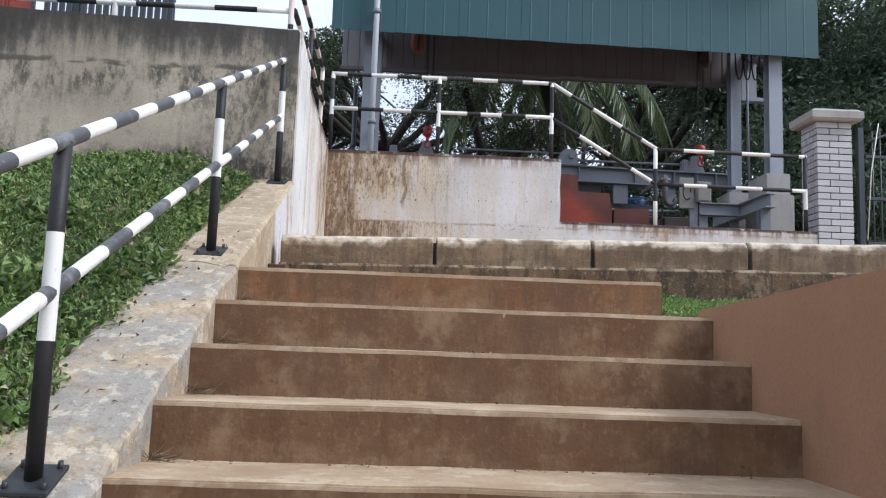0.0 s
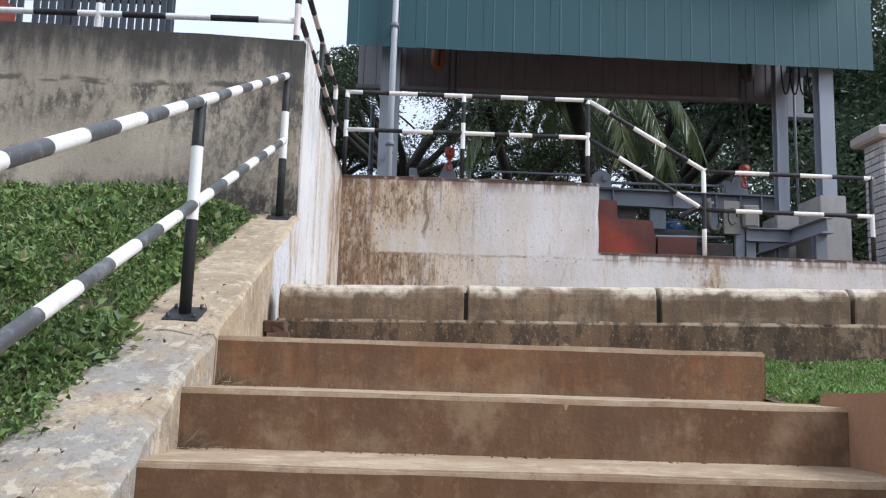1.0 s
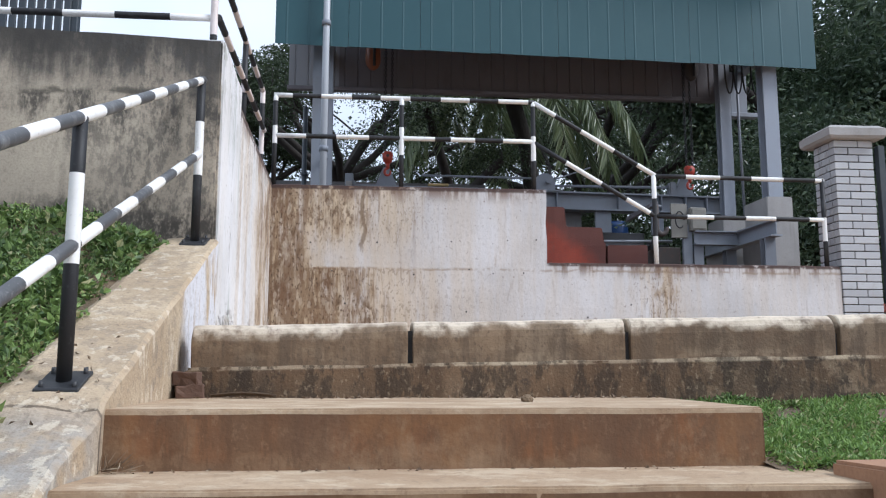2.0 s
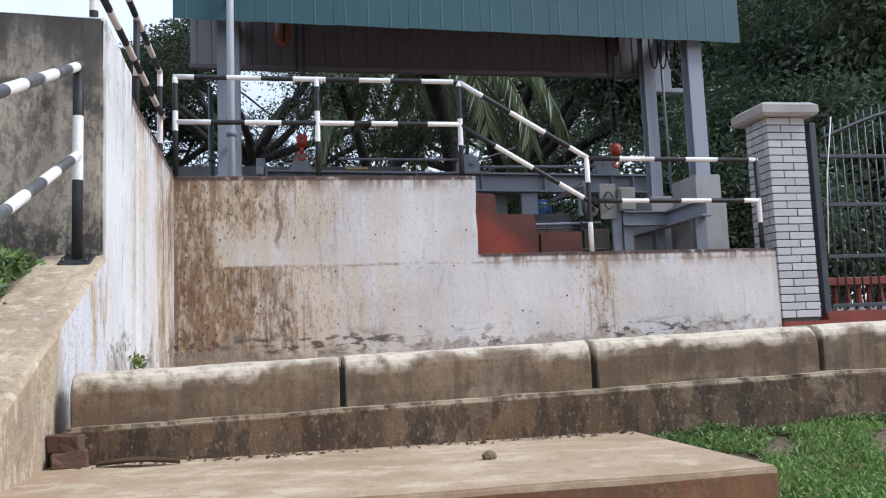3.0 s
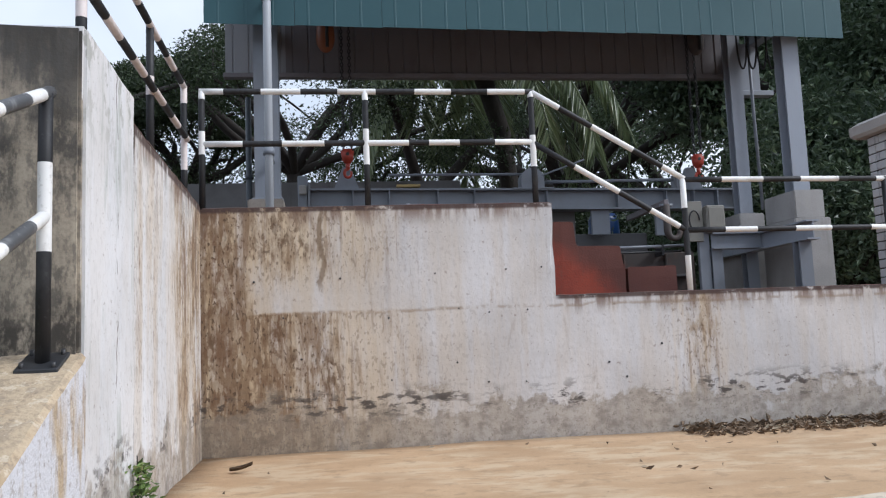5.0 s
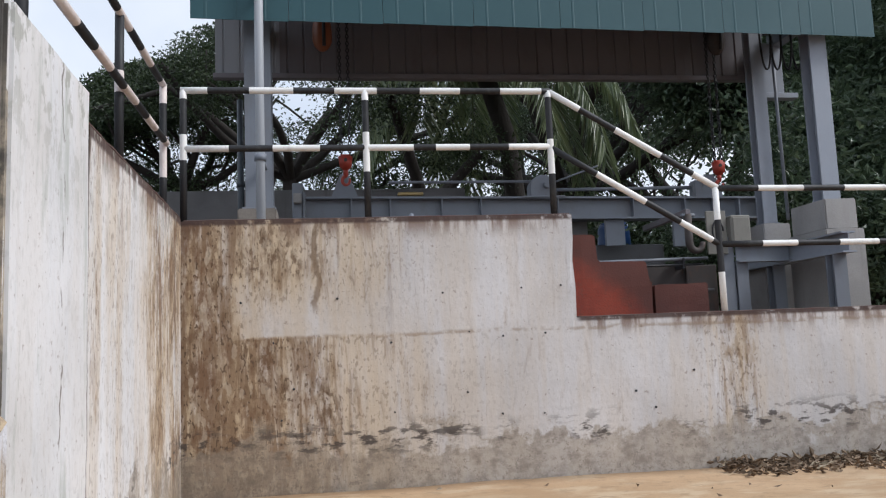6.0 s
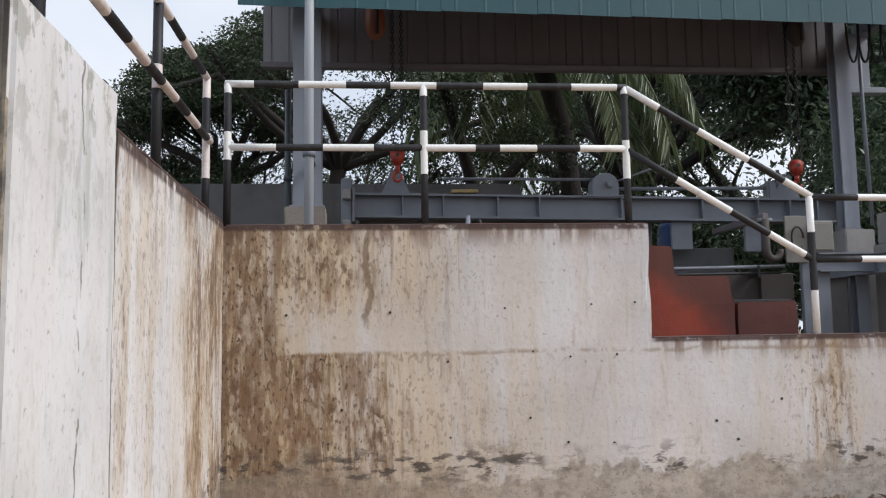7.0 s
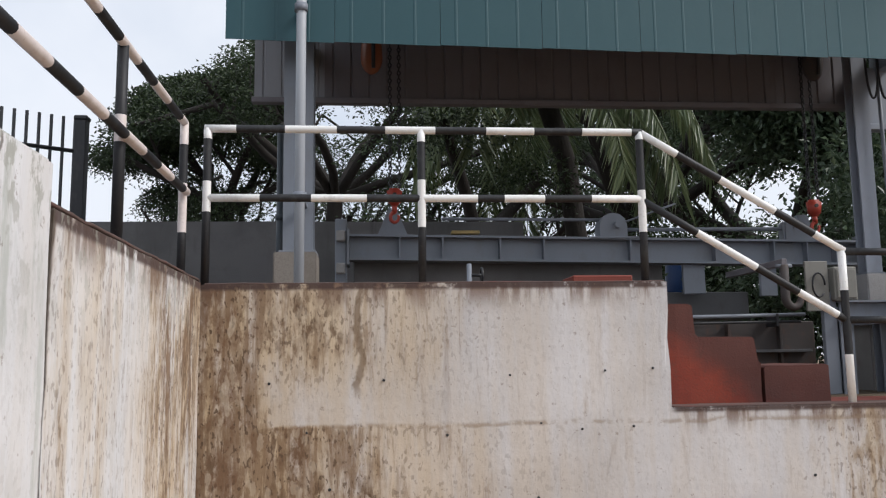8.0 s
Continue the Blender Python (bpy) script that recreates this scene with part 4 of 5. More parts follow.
# concrete pedestals
for x0, x1, y0, y1, zt, lab in ((5.74, 6.13, 12.74, 13.45, 4.68, "grey concrete pedestal under a steel column"), (5.50, 5.86, 13.68, 14.25, 4.54, "grey concrete pedestal under the inner column"),
                                (-0.81, -0.41, 12.82, 13.3, 4.69, "low grey concrete pedestal with a rough top")):
    ped = thing("pedestal", ((x0 + x1) / 2, (y0 + y1) / 2, 3.28), lab, "pedestal", "column pedestals")
    bm = rough_box(x0 - 0.04, x1 + 0.04, y0 - 0.04, y1 + 0.04, 3.25, zt - 0.35, 0.012, 0.15, 0.005, x0)
    ped_mat = m_cement_worn if x0 < 0 else m_pedestal
    part("shaft", bm, ped_mat, ped)
    bm = rough_box(x0, x1, y0, y1, zt - 0.352, zt, 0.012, 0.12, 0.005, x1)
    part("cap", bm, ped_mat, ped)

# ---- gate girder with its hoists ----
YG = 14.35
girder = thing("gate_girder", (2.8, YG, 4.7), "long grey steel lifting girder with upright stiffeners", "girder")
part("beam", i_beam((-0.14, YG, 5.07), (5.86, YG, 4.985), 0.29, 0.24, 0.025), m_steel, girder)
for x in (0.42, 0.9, 1.55, 2.05, 3.05, 4.05, 4.75, 5.15, 5.5):
    z = 5.07 - 0.085 * (x + 0.14) / 6
    part("stiffener", box(x - 0.008, x + 0.008, YG - 0.118, YG + 0.118, z - 0.268, z - 0.02), m_steel, girder)
part("end_plate", box(-0.17, -0.14, YG - 0.16, YG + 0.16, 4.72, 5.12, 0.004), m_steel, girder)
part("end_plate", box(5.86, 5.90, YG - 0.16, YG + 0.16, 4.62, 5.06, 0.004), m_steel, girder)
for x in (0.34, 5.15):
    z = 5.06 if x < 1 else 5.0
    bm = bmesh.new()
    for dy in (-0.05, 0.05):
        a = [bm.verts.new((x + u, YG + dy, z + w)) for u, w in ((-0.17, 0), (0.17, 0), (0.05, 0.30), (-0.05, 0.30))]
        bm.faces.new(a)
    bm.verts.ensure_lookup_table()
    for i in range(4):
        j = (i + 1) % 4
        bm.faces.new((bm.verts[i], bm.verts[j], bm.verts[4 + j], bm.verts[4 + i]))
    part("lifting_lug", bm, m_steel, girder)
# bearing block with a shaft on the girder
bm = bmesh.new()
prof = [(-0.16, 0)] + [(0.16 * math.cos(a), 0.13 + 0.15 * math.sin(a)) for a in [math.pi * (1 - k / 10) for k in range(11)]] + [(0.16, 0)]
sides = [[bm.verts.new((2.86 + u, YG + dy, 5.03 + w)) for u, w in prof] for dy in (-0.11, 0.11)]
for k in range(len(prof)):
    q = (k + 1) % len(prof)
    bm.faces.new((sides[0][k], sides[0][q], sides[1][q], sides[1][k]))
bm.faces.new(sides[0])
bm.faces.new(sides[1][::-1])
block = part("bearing_block", bm, m_steel, girder)
part("shaft_end", tube(bmesh.new(), [(2.90, YG - 0.20, 5.17), (2.90, YG + 0.1, 5.17)], 0.045, 12), m_steel, block)
part("foot_plate", box(2.58, 3.14, YG - 0.14, YG + 0.14, 5.015, 5.035, 0.003), m_steel, block)
part("shaft", tube(bmesh.new(), [(0.9, YG + 0.02, 5.26), (2.75, YG + 0.02, 5.25)], 0.018, 8), m_steel, girder)
part("shaft", tube(bmesh.new(), [(2.95, YG, 5.13), (4.95, YG, 5.14)], 0.022, 8), m_steel, girder)
part("brace_rod", tube(bmesh.new(), [(2.98, YG - 0.1, 5.2), (3.6, YG - 0.1, 5.42)], 0.012, 8), m_steel, girder)
part("shaft_bearing", box(4.90, 5.02, YG - 0.08, YG + 0.08, 4.98, 5.22, 0.02, seg=2), m_steel, girder)
part("guide_bracket", box(-0.30, -0.17, YG - 0.12, YG + 0.10, 4.4, 5.24, 0.012), m_steel, girder)
for z in (4.62, 4.98):
    part("roller_block", box(-0.285, -0.185, YG - 0.20, YG - 0.12, z, z + 0.12, 0.012), m_pedestal, girder)
part("timber", box(1.0, 1.32, YG - 0.10, YG + 0.02, 5.07, 5.11, 0.008), m_yellow, girder, "dull yellow wedge bar")
part("hanger_plate", box(3.68, 3.94, YG - 0.03, YG + 0.02, 4.38, 4.73, 0.006), m_steel, girder)
part("hanger_plate", box(4.6, 4.8, YG - 0.03, YG + 0.02, 4.35, 4.72, 0.006), m_steel, girder)


def hook_block(x, y, z):
    """Chain hoist hook block with its hook, hung on two chains."""
    ob = thing("chain_hoist", (x, y, z), "orange-red chain hoist hook block on dark chains", "hoist", "chain hoists")
    bm = box(x - 0.085, x + 0.085, y - 0.05, y + 0.05, z - 0.095, z + 0.095, 0.028, seg=3)
    for v in bm.verts:
        if v.co.z < z:
            v.co.x = x + (v.co.x - x) * (0.72 + 2.9 * (v.co.z - z + 0.095))
    part("hook_block", bm, m_hook, ob, smooth=True)
    part("sheave_pin", tube(bmesh.new(), [(x, y - 0.065, z + 0.02), (x, y + 0.065, z + 0.02)], 0.022, 10), m_rust, ob)
    pts = [(x, y, z - 0.10), (x, y, z - 0.17)] + [(x - 0.045 * math.sin(a), y, z - 0.225 + 0.055 * math.cos(a)) for a in [2 * math.pi * 0.82 * k / 12 for k in range(13)]]
    part("hook", tube(bmesh.new(), pts, [0.030, 0.028] + [0.024 - 0.0008 * k for k in range(13)], 8), m_hook, ob)
    for dx, top in ((-0.045, 8.3), (0.055, 8.3)):
        bm = bmesh.new()
        n = int((top - z) / 0.045)
        for k in range(n):
            zz = z + 0.10 + 0.045 * k
            ring = [(x + dx + (0.018 * math.cos(a) if k % 2 else 0), y + (0 if k % 2 else 0.018 * math.cos(a)), zz + 0.028 * math.sin(a)) for a in [2 * math.pi * j / 6 for j in range(7)]]
            tube(bm, ring, 0.0085, 5, False)
        part("chain", bm, m_dark, ob, "dark oily steel chain")
    return ob


hook_block(0.355, 14.0, 5.44)
hook_block(5.13, 14.0, 5.325)
for x, mat, lab in ((0.11, m_amber, "amber canvas chain bag hung below the hoist"), (5.18, m_rust, "dark chain bag hung below the hoist")):
    bag = thing("chain_bag", (x, 13.9, 6.8), lab, "bag", "chain bags")
    bm = bmesh.new()
    bmesh.ops.create_uvsphere(bm, u_segments=16, v_segments=10, radius=0.5)
    for v in bm.verts:
        v.co = Vector((x + v.co.x * 0.24, 13.9 + v.co.y * 0.18, 6.97 + v.co.z * (0.36 if v.co.z < 0 else 0.9)))
    part("bag", bm, mat, bag, smooth=True)
    part("strap", tube(bmesh.new(), [(x + 0.02, 13.80, 7.4), (x + 0.02, 13.80, 7.0), (x + 0.02, 13.82, 6.84)], 0.022, 6), m_rubber, bag, "dark strap")

# gate housing below the girder
housing = thing("gate_housing", (2.8, 12.9, 3.3), "dark grey steel gate housing below the girder", "machine")
part("top_plate", box(2.35, 4.55, 14.55, 15.0, 4.10, 4.42, 0.012), m_housing, housing)
part("body", box(2.0, 4.7, 13.4, 14.2, 3.28, 4.02, 0.01), m_rust, housing)
for x in (2.6, 3.2, 3.75, 4.3):
    part("rib", box(x - 0.012, x + 0.012, 13.33, 13.40, 3.30, 4.0, 0.003), m_rust, housing)
part("ledge", box(2.6, 4.6, 13.28, 13.40, 3.70, 3.73, 0.004), m_housing, housing)
part("pipe_rail", tube(bmesh.new(), [(2.5, 13.2, 4.05), (4.5, 13.2, 4.08)], 0.020, 8), m_steel, housing)
part("pipe_rail", tube(bmesh.new(), [(2.5, 13.2, 3.99), (4.45, 13.2, 4.01)], 0.014, 8), m_dark, housing)
for x in (2.9, 4.2):
    part("pipe_bracket", box(x - 0.015, x + 0.015, 13.18, 13.41, 3.96, 4.09, 0.003), m_dark, housing)
part("apron", box(-0.1, 3.5, 14.5, 14.62, 3.28, 4.80, 0.01), m_cement, housing, "dark grey cement apron")
hook = thing("j_hook", (4.2, 12.95, 4.5), "grey steel J hook hanging from a bracket on the girder", "hook")
pts = [(4.18, 12.95, 4.56), (4.18, 12.95, 4.26)] + [(4.26 - 0.08 * math.cos(a), 12.95, 4.24 - 0.10 * math.sin(a)) for a in [math.pi * k / 9 for k in range(10)]]
part("hook", tube(bmesh.new(), pts, [0.045, 0.045] + [0.045 - 0.0016 * k for k in range(10)], 10), m_rust, hook)
part("shank_pin", tube(bmesh.new(), [(4.10, 12.95, 4.55), (4.26, 12.95, 4.55)], 0.02, 8), m_steel, hook)
part("hanger_arm", box(4.15, 4.21, 12.93, 14.25, 4.55, 4.62, 0.006), m_clad_dark, hook)
panel = thing("switch_box", (4.5, 13.0, 4.3), "cream enamelled switch box with a looped dark cable", "switch box")
part("board", box(4.42, 4.66, 12.99, 13.02, 4.10, 4.60, 0.006), m_cream, panel)
part("body", box(4.69, 4.93, 12.94, 13.06, 4.20, 4.54, 0.012), m_cream, panel)
part("door", box(4.71, 4.91, 12.925, 12.942, 4.225, 4.515, 0.006), m_cream, panel)
part("stand", box(4.60, 4.74, 13.02, 13.08, 3.28, 4.30, 0.006), m_steel, panel)
pts = [(4.54 + 0.065 * math.cos(a), 12.965, 4.36 + 0.12 * math.sin(a)) for a in [2 * math.pi * k / 16 for k in range(15)]]
part("cable_loop", tube(bmesh.new(), pts, 0.010, 7), m_rubber, panel)
frame_stand = thing("support_frame", (5.3, 13.0, 3.3), "grey steel I-beam support frame between the pedestals", "frame")
part("beam", i_beam((5.46, 11.95, 4.20), (5.42, 14.2, 4.20), 0.22, 0.16, 0.018), m_steel_lt, frame_stand)
part("cross_beam", i_beam((4.75, 13.0, 4.20), (5.40, 13.0, 4.20), 0.20, 0.14, 0.016), m_steel, frame_stand)
for y in (12.1, 13.3):
    bm = i_beam((5.44, y, 3.28), (5.44, y, 3.98), 0.15, 0.15, 0.016, (0, -1, 0))
    part("leg", bm, m_steel, frame_stand)
part("leg", i_beam((4.82, 13.0, 3.28), (4.82, 13.0, 4.0), 0.14, 0.14, 0.016, (0, -1, 0)), m_steel, frame_stand)
lid = thing("box_lid", (1.98, 12.0, 4.3), "red painted steel cover on the gate housing", "cover")
part("lid", box(1.74, 2.24, 11.7, 12.1, 4.27, 4.345, 0.01), m_red, lid)
part("stand", box(1.9, 2.1, 11.8, 12.0, 3.28, 4.27, 0.01), m_rust, lid)
valve = thing("valve", (1.0, 12.2, 3.3), "small grey valve with a round hand wheel", "valve")
part("stem", tube(bmesh.new(), [(0.95, 12.2, 3.28), (0.95, 12.2, 4.50)], [0.03, 0.022], 8), m_steel, valve)
bm = bmesh.new()
tube(bm, [(1.06 + 0.0, 12.2 + 0.06 * math.cos(a), 4.40 + 0.06 * math.sin(a)) for a in [2 * math.pi * k / 12 for k in range(13)]], 0.012, 6, False)
part("hand_wheel", bm, m_dark, valve)
part("bracket", tube(bmesh.new(), [(0.95, 12.2, 4.40), (1.08, 12.2, 4.40)], 0.014, 6), m_dark, valve)

# red stair stringer just behind the notch
red = thing("red_stair", (2.6, 10.9, 3.3), "red oxide painted concrete stair end with stained steps", "stair")
for prof, nm in (([(1.6, 3.2), (2.735, 3.2), (2.735, 3.625), (2.72, 3.64), (2.70, 3.79), (2.68, 3.805), (2.31, 3.81), (2.29, 3.83), (2.275, 4.02), (2.25, 4.035), (1.6, 4.04)], "stringer"),
                 ([(2.76, 3.2), (3.22, 3.2), (3.22, 3.60), (3.20, 3.615), (2.78, 3.61), (2.76, 3.595)], "step")):
    bm = bmesh.new()
    ends = [[bm.verts.new((px, py, pz)) for px, pz in prof] for py in (10.56, 11.3)]
    for k in range(len(prof)):
        q = (k + 1) % len(prof)
        bm.faces.new((ends[0][k], ends[0][q], ends[1][q], ends[1][k]))
    bm.faces.new(ends[0])
    bm.faces.new(ends[1][::-1])
    cut(bm, 0, steps_between(1.6, 3.2, 0.08))
    cut(bm, 2, steps_between(3.2, 4.0, 0.08))
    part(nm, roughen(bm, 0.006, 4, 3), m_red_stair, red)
structure(part("yard_strip", box(1.0, 5.3, 10.52, 11.6, 3.2, 3.335, 0.01), m_red), "red oxide painted strip of yard floor", "floor")
structure(part("wall_rear", rough_box(-9, 2.15, 16.0, 16.25, 3.0, 5.50, 0.015, 0.5, 0.008, 2), m_cement), "grey cement rendered boundary wall behind the shed", "wall")
pole = thing("pole", (-0.99, 15.0, 4.3), "thin dark steel pole behind the railing", "pole")
part("pole", tube(bmesh.new(), [(-0.99, 15, 3.2), (-0.99, 15, 6.52)], [0.045, 0.04], 10), m_gate, pole)
part("collar", tube(bmesh.new(), [(-0.99, 15, 5.35), (-0.99, 15, 5.42)], 0.055, 10), m_gate, pole)
drum = thing("barrel", (5.1, 18.0, 4.4), "blue plastic barrel in the yard behind the girder", "barrel")
bm = tube(bmesh.new(), [(5.1, 18, 4.3), (5.1, 18, 4.36), (5.1, 18, 4.7), (5.1, 18, 4.74), (5.1, 18, 5.1), (5.1, 18, 5.18)], [0.25, 0.27, 0.28, 0.295, 0.275, 0.24], 18)
part("body", bm, m_blue, drum)
part("lid", tube(bmesh.new(), [(5.1, 18, 5.175), (5.1, 18, 5.21)], 0.22, 16), m_blue, drum)
plinth = thing("plinth", (5.1, 18.0, 3.3), "grey cement plinth under the barrel", "plinth")
part("block", rough_box(4.4, 6.0, 17.5, 18.5, 3.2, 4.3, 0.02, 0.3, 0.008, 4), m_cement, plinth)

# ---- fences on the terrace ----
fence = thing("spiked_fence", (-3.4, 13.8, 4.3), "black iron fence with plain upright bars", "fence")
F0, F1 = Vector((-2.98, 14.0, 0)), Vector((-7.2, 11.2, 0))
for i in range(43):
    p = F0.lerp(F1, (i + 0.6) / 43)
    part("bar", tube(bmesh.new(), [(p.x, p.y, 4.3), (p.x, p.y, 6.28)], 0.018, 6), m_dark, fence)
for i in range(4):
    p = F0.lerp(F1, i / 3.3)
    post = part("post", box(p.x - 0.06, p.x + 0.06, p.y - 0.06, p.y + 0.06, 4.2, 6.26, 0.008), m_dark, fence)
    part("post_cap", box(p.x - 0.07, p.x + 0.07, p.y - 0.07, p.y + 0.07, 6.26, 6.31, 0.012), m_dark, post)
for z in (4.6, 5.92):
    part("rail", tube(bmesh.new(), [(F0.x, F0.y, z), (F1.x, F1.y, z)], 0.022, 6), m_dark, fence)
screen = thing("slatted_screen", (-4.0, 9.5, 4.3), "dark blue-grey slatted metal screen on the terrace", "screen")
for i in range(34):
    x = -2.86 - 0.085 * i
    if i in (12, 17):
        continue
    part("slat", box(x - 0.032, x + 0.032, 9.5, 9.53, 4.26, 6.1, 0.004), m_gate, screen)
for x in (-2.82, -3.9, -4.9):
    part("post", box(x - 0.05, x + 0.05, 9.53, 9.62, 4.2, 6.15, 0.006), m_gate, screen)
for z in (4.6, 5.8):
    part("rail", box(-5.8, -2.8, 9.531, 9.56, z, z + 0.05, 0.004), m_gate, screen)
cab = thing("red_cabinet", (-4.6, 8.6, 4.3), "red painted steel cabinet on the terrace", "cabinet")
part("body", box(-5.1, -4.2, 8.6, 9.1, 4.26, 5.5, 0.02, seg=2), m_red, cab)
part("door", box(-5.05, -4.25, 8.585, 8.602, 4.32, 5.45, 0.006), m_red, cab)

# ---- brick gate pillar ----
PX0, PX1, PY0, PY1, PZ0, PZ1 = 5.325, 5.785, 10.27, 10.70, 2.60, 4.815
pillar = thing("gate_pillar", (5.55, 10.5, 2.2), "pale grey brick gate pillar with dark joints and a concrete cap", "pillar")
part("core", box(PX0 + 0.012, PX1 - 0.012, PY0 + 0.012, PY1 - 0.012, 2.55, PZ1 + 0.02), m_mortar, pillar, "dark recessed mortar")
bm = bmesh.new()
prof = [(0.085, 0.0), (0.11, 0.03), (0.11, 0.115), (0.05, 0.155)]
rings = [[bm.verts.new((x, y, PZ1 + h)) for x, y in ((PX0 - d, PY0 - d), (PX1 + d, PY0 - d), (PX1 + d, PY1 + d), (PX0 - d, PY1 + d))] for d, h in prof]
for i in range(3):
    for k in range(4):
        bm.faces.new((rings[i][k], rings[i][(k + 1) % 4], rings[i + 1][(k + 1) % 4], rings[i + 1][k]))
bm.faces.new(rings[0][::-1])
bm.faces.new(rings[-1])
cut(bm, 0, steps_between(PX0 - 0.17, PX1 + 0.17, 0.08))
part("cap", roughen(bm, 0.007, 5, 1), m_pedestal, pillar, "weathered pale concrete cap")
structure(part("plinth_red", rough_box(5.318, 9.5, 10.262, 10.95, 1.9, 2.565, 0.012, 0.2, 0.004, 7), m_red), "red oxide painted plinth under pillar and gate", "plinth")
structure(part("plinth_sill", rough_box(5.95, 9.4, 10.40, 10.95, 2.5, 2.66, 0.012, 0.2, 0.004, 9), m_red), "red oxide painted gate sill", "sill")

gate = thing("iron_gate", (7.2, 10.5, 2.6), "blue-grey iron bar gate with an arched top", "gate")
part("hinge_post", box(5.95, 6.03, 10.42, 10.50, 2.6, 4.80, 0.006), m_gate, gate)


def gate_top(x):
    return 4.62 + 0.42 * math.sin(min(1.0, (x - 6.1) / 1.6) * math.pi / 2)


for i in range(30):
    x = 6.16 + 0.105 * i
    part("bar", tube(bmesh.new(), [(x, 10.46, 2.68), (x, 10.46, gate_top(x) + 0.12)], 0.012, 6), m_gate, gate)
for z in (2.72, 3.27, 3.86, 4.42):
    part("rail", box(6.06, 9.3, 10.44, 10.48, z - 0.02, z + 0.02, 0.004), m_gate, gate)
part("arch", tube(bmesh.new(), [(6.08 + 0.1 * k, 10.45, gate_top(6.08 + 0.1 * k)) for k in range(33)], 0.02, 6), m_gate, gate)
rod = thing("white_rod", (6.2, 10.40, 2.7), "thin white rod leaning on the gate", "rod")
part("rod", tube(bmesh.new(), [(6.03, 10.39, 3.3), (6.10, 10.39, 4.2), (6.22, 10.40, 4.86)], 0.007, 6), m_white, rod)
# red garden wall behind the gate, with stub columns
row = thing("balustrade", (9.0, 14.0, 2.3), "low red balustrade with pale column feet behind the gate", "balustrade")
part("rail", box(7.6, 13, 13.9, 14.1, 3.12, 3.25, 0.015), m_red, row)
part("base", box(7.6, 13, 13.88, 14.12, 2.2, 2.72, 0.015), m_red, row)
for i in range(26):
    x = 7.7 + 0.2 * i
    stub = part("baluster", tube(bmesh.new(), [(x, 14, 2.72), (x, 14, 2.85), (x, 14, 3.0), (x, 14, 3.12)], [0.05, 0.06, 0.04, 0.05], 8), m_red, row)
    part("foot", box(x - 0.06, x + 0.06, 13.93, 14.07, 2.715, 2.80, 0.01), m_pedestal, stub, "pale foot")

# ---- trees ----
def limb(bm, p, way, length, r, level, tips, rng, spread, lift, room, kinks=5):
    pts, radii = [Vector(p)], [r]
    d = Vector(way).normalized()
    for k in range(kinks):
        d = (d + Vector((rng.uniform(-1, 1), rng.uniform(-1, 1), rng.uniform(-0.7, 0.9))) * 0.22 + Vector((0, 0, lift)) * 0.1).normalized()
        if not room(pts[-1] + d * length / kinks):
            d = Vector((d.x * 0.5, d.y, -0.15)).normalized()
            if not room(pts[-1] + d * length / kinks):
                break
        pts.append(pts[-1] + d * length / kinks)
        radii.append(r * (1 - 0.5 * (k + 1) / kinks))
        if level > 0 and k >= 1 and rng.random() < 0.75:
            a = rng.uniform(0, 2 * math.pi)
            side = Vector((math.cos(a), math.sin(a), rng.uniform(-0.25, 0.5)))
            limb(bm, pts[-1], (d + side * spread).normalized(), length * rng.uniform(0.45, 0.7), radii[-1] * 0.62, level - 1, tips, rng, spread, lift, room, kinks)
        if level == 0 and k >= 1:
            tips.append(pts[-1].copy())
    if len(pts) > 1:
        tube(bm, pts, radii, 8 if r > 0.08 else 5, False)
    tips.append(pts[-1].copy())


def tree(at, fork, limbs, reach, r, seed, label, clump, per_clump, leaf=0.16, flat=0.45, lean=(0, 0), lift=0.6, level=3, spread=1.0, category="tree", dome=None, leafage=None):
    rng = random.Random(seed)

    def room(p):
        if dome is None:
            return True
        (cx, cy, cz), (rx, ry, rz) = dome
        return ((p.x - cx) / rx) ** 2 + ((p.y - cy) / ry) ** 2 + ((p.z - cz) / rz) ** 2 < 1

    ob = thing("tree", at, label, category)
    bm, tips = bmesh.new(), []
    top = Vector((at[0] + lean[0], at[1] + lean[1], at[2] + fork))
    mid = Vector(at).lerp(top, 0.5) + Vector((rng.uniform(-0.3, 0.3), 0, 0))
    tube(bm, [at, Vector(at).lerp(mid, 0.4), mid, top], [r * 1.35, r * 1.05, r, r * 0.9], 12, False)
    for i in range(limbs):
        a = 2 * math.pi * (i + rng.uniform(-0.3, 0.3)) / limbs
        limb(bm, top, (math.cos(a), math.sin(a), rng.uniform(0.25, 0.9)), reach * rng.uniform(0.8, 1.1), r * 0.55, level, tips, rng, spread, lift, room)
    part("trunk", bm, m_bark, ob, "dark rough bark")
    nrng = np.random.default_rng(seed)
    tips = np.array([tuple(t) for t in tips])
    pick = nrng.integers(0, len(tips), clump)
    centres = tips[pick] + nrng.normal(size=(clump, 3)) * np.array([0.25, 0.25, 0.15])
    c = np.repeat(centres, per_clump, 0)
    n = len(c)
    off = nrng.normal(size=(n, 3)) * np.array([0.40, 0.40, 0.36 * flat])
    ways = off * 0.8 + nrng.normal(size=(n, 3)) * 0.4 + np.array([0, 0, -0.12])
    spots = c + off
    if dome is not None:
        keep = (((spots - np.array(dome[0])) / (np.array(dome[1]) * 1.06)) ** 2).sum(1) < 1
        spots, ways = spots[keep], ways[keep]
    leaves_mesh("crown", spots, ways, leaf, leaf * 0.45, leafage or m_tree, ob)
    return ob


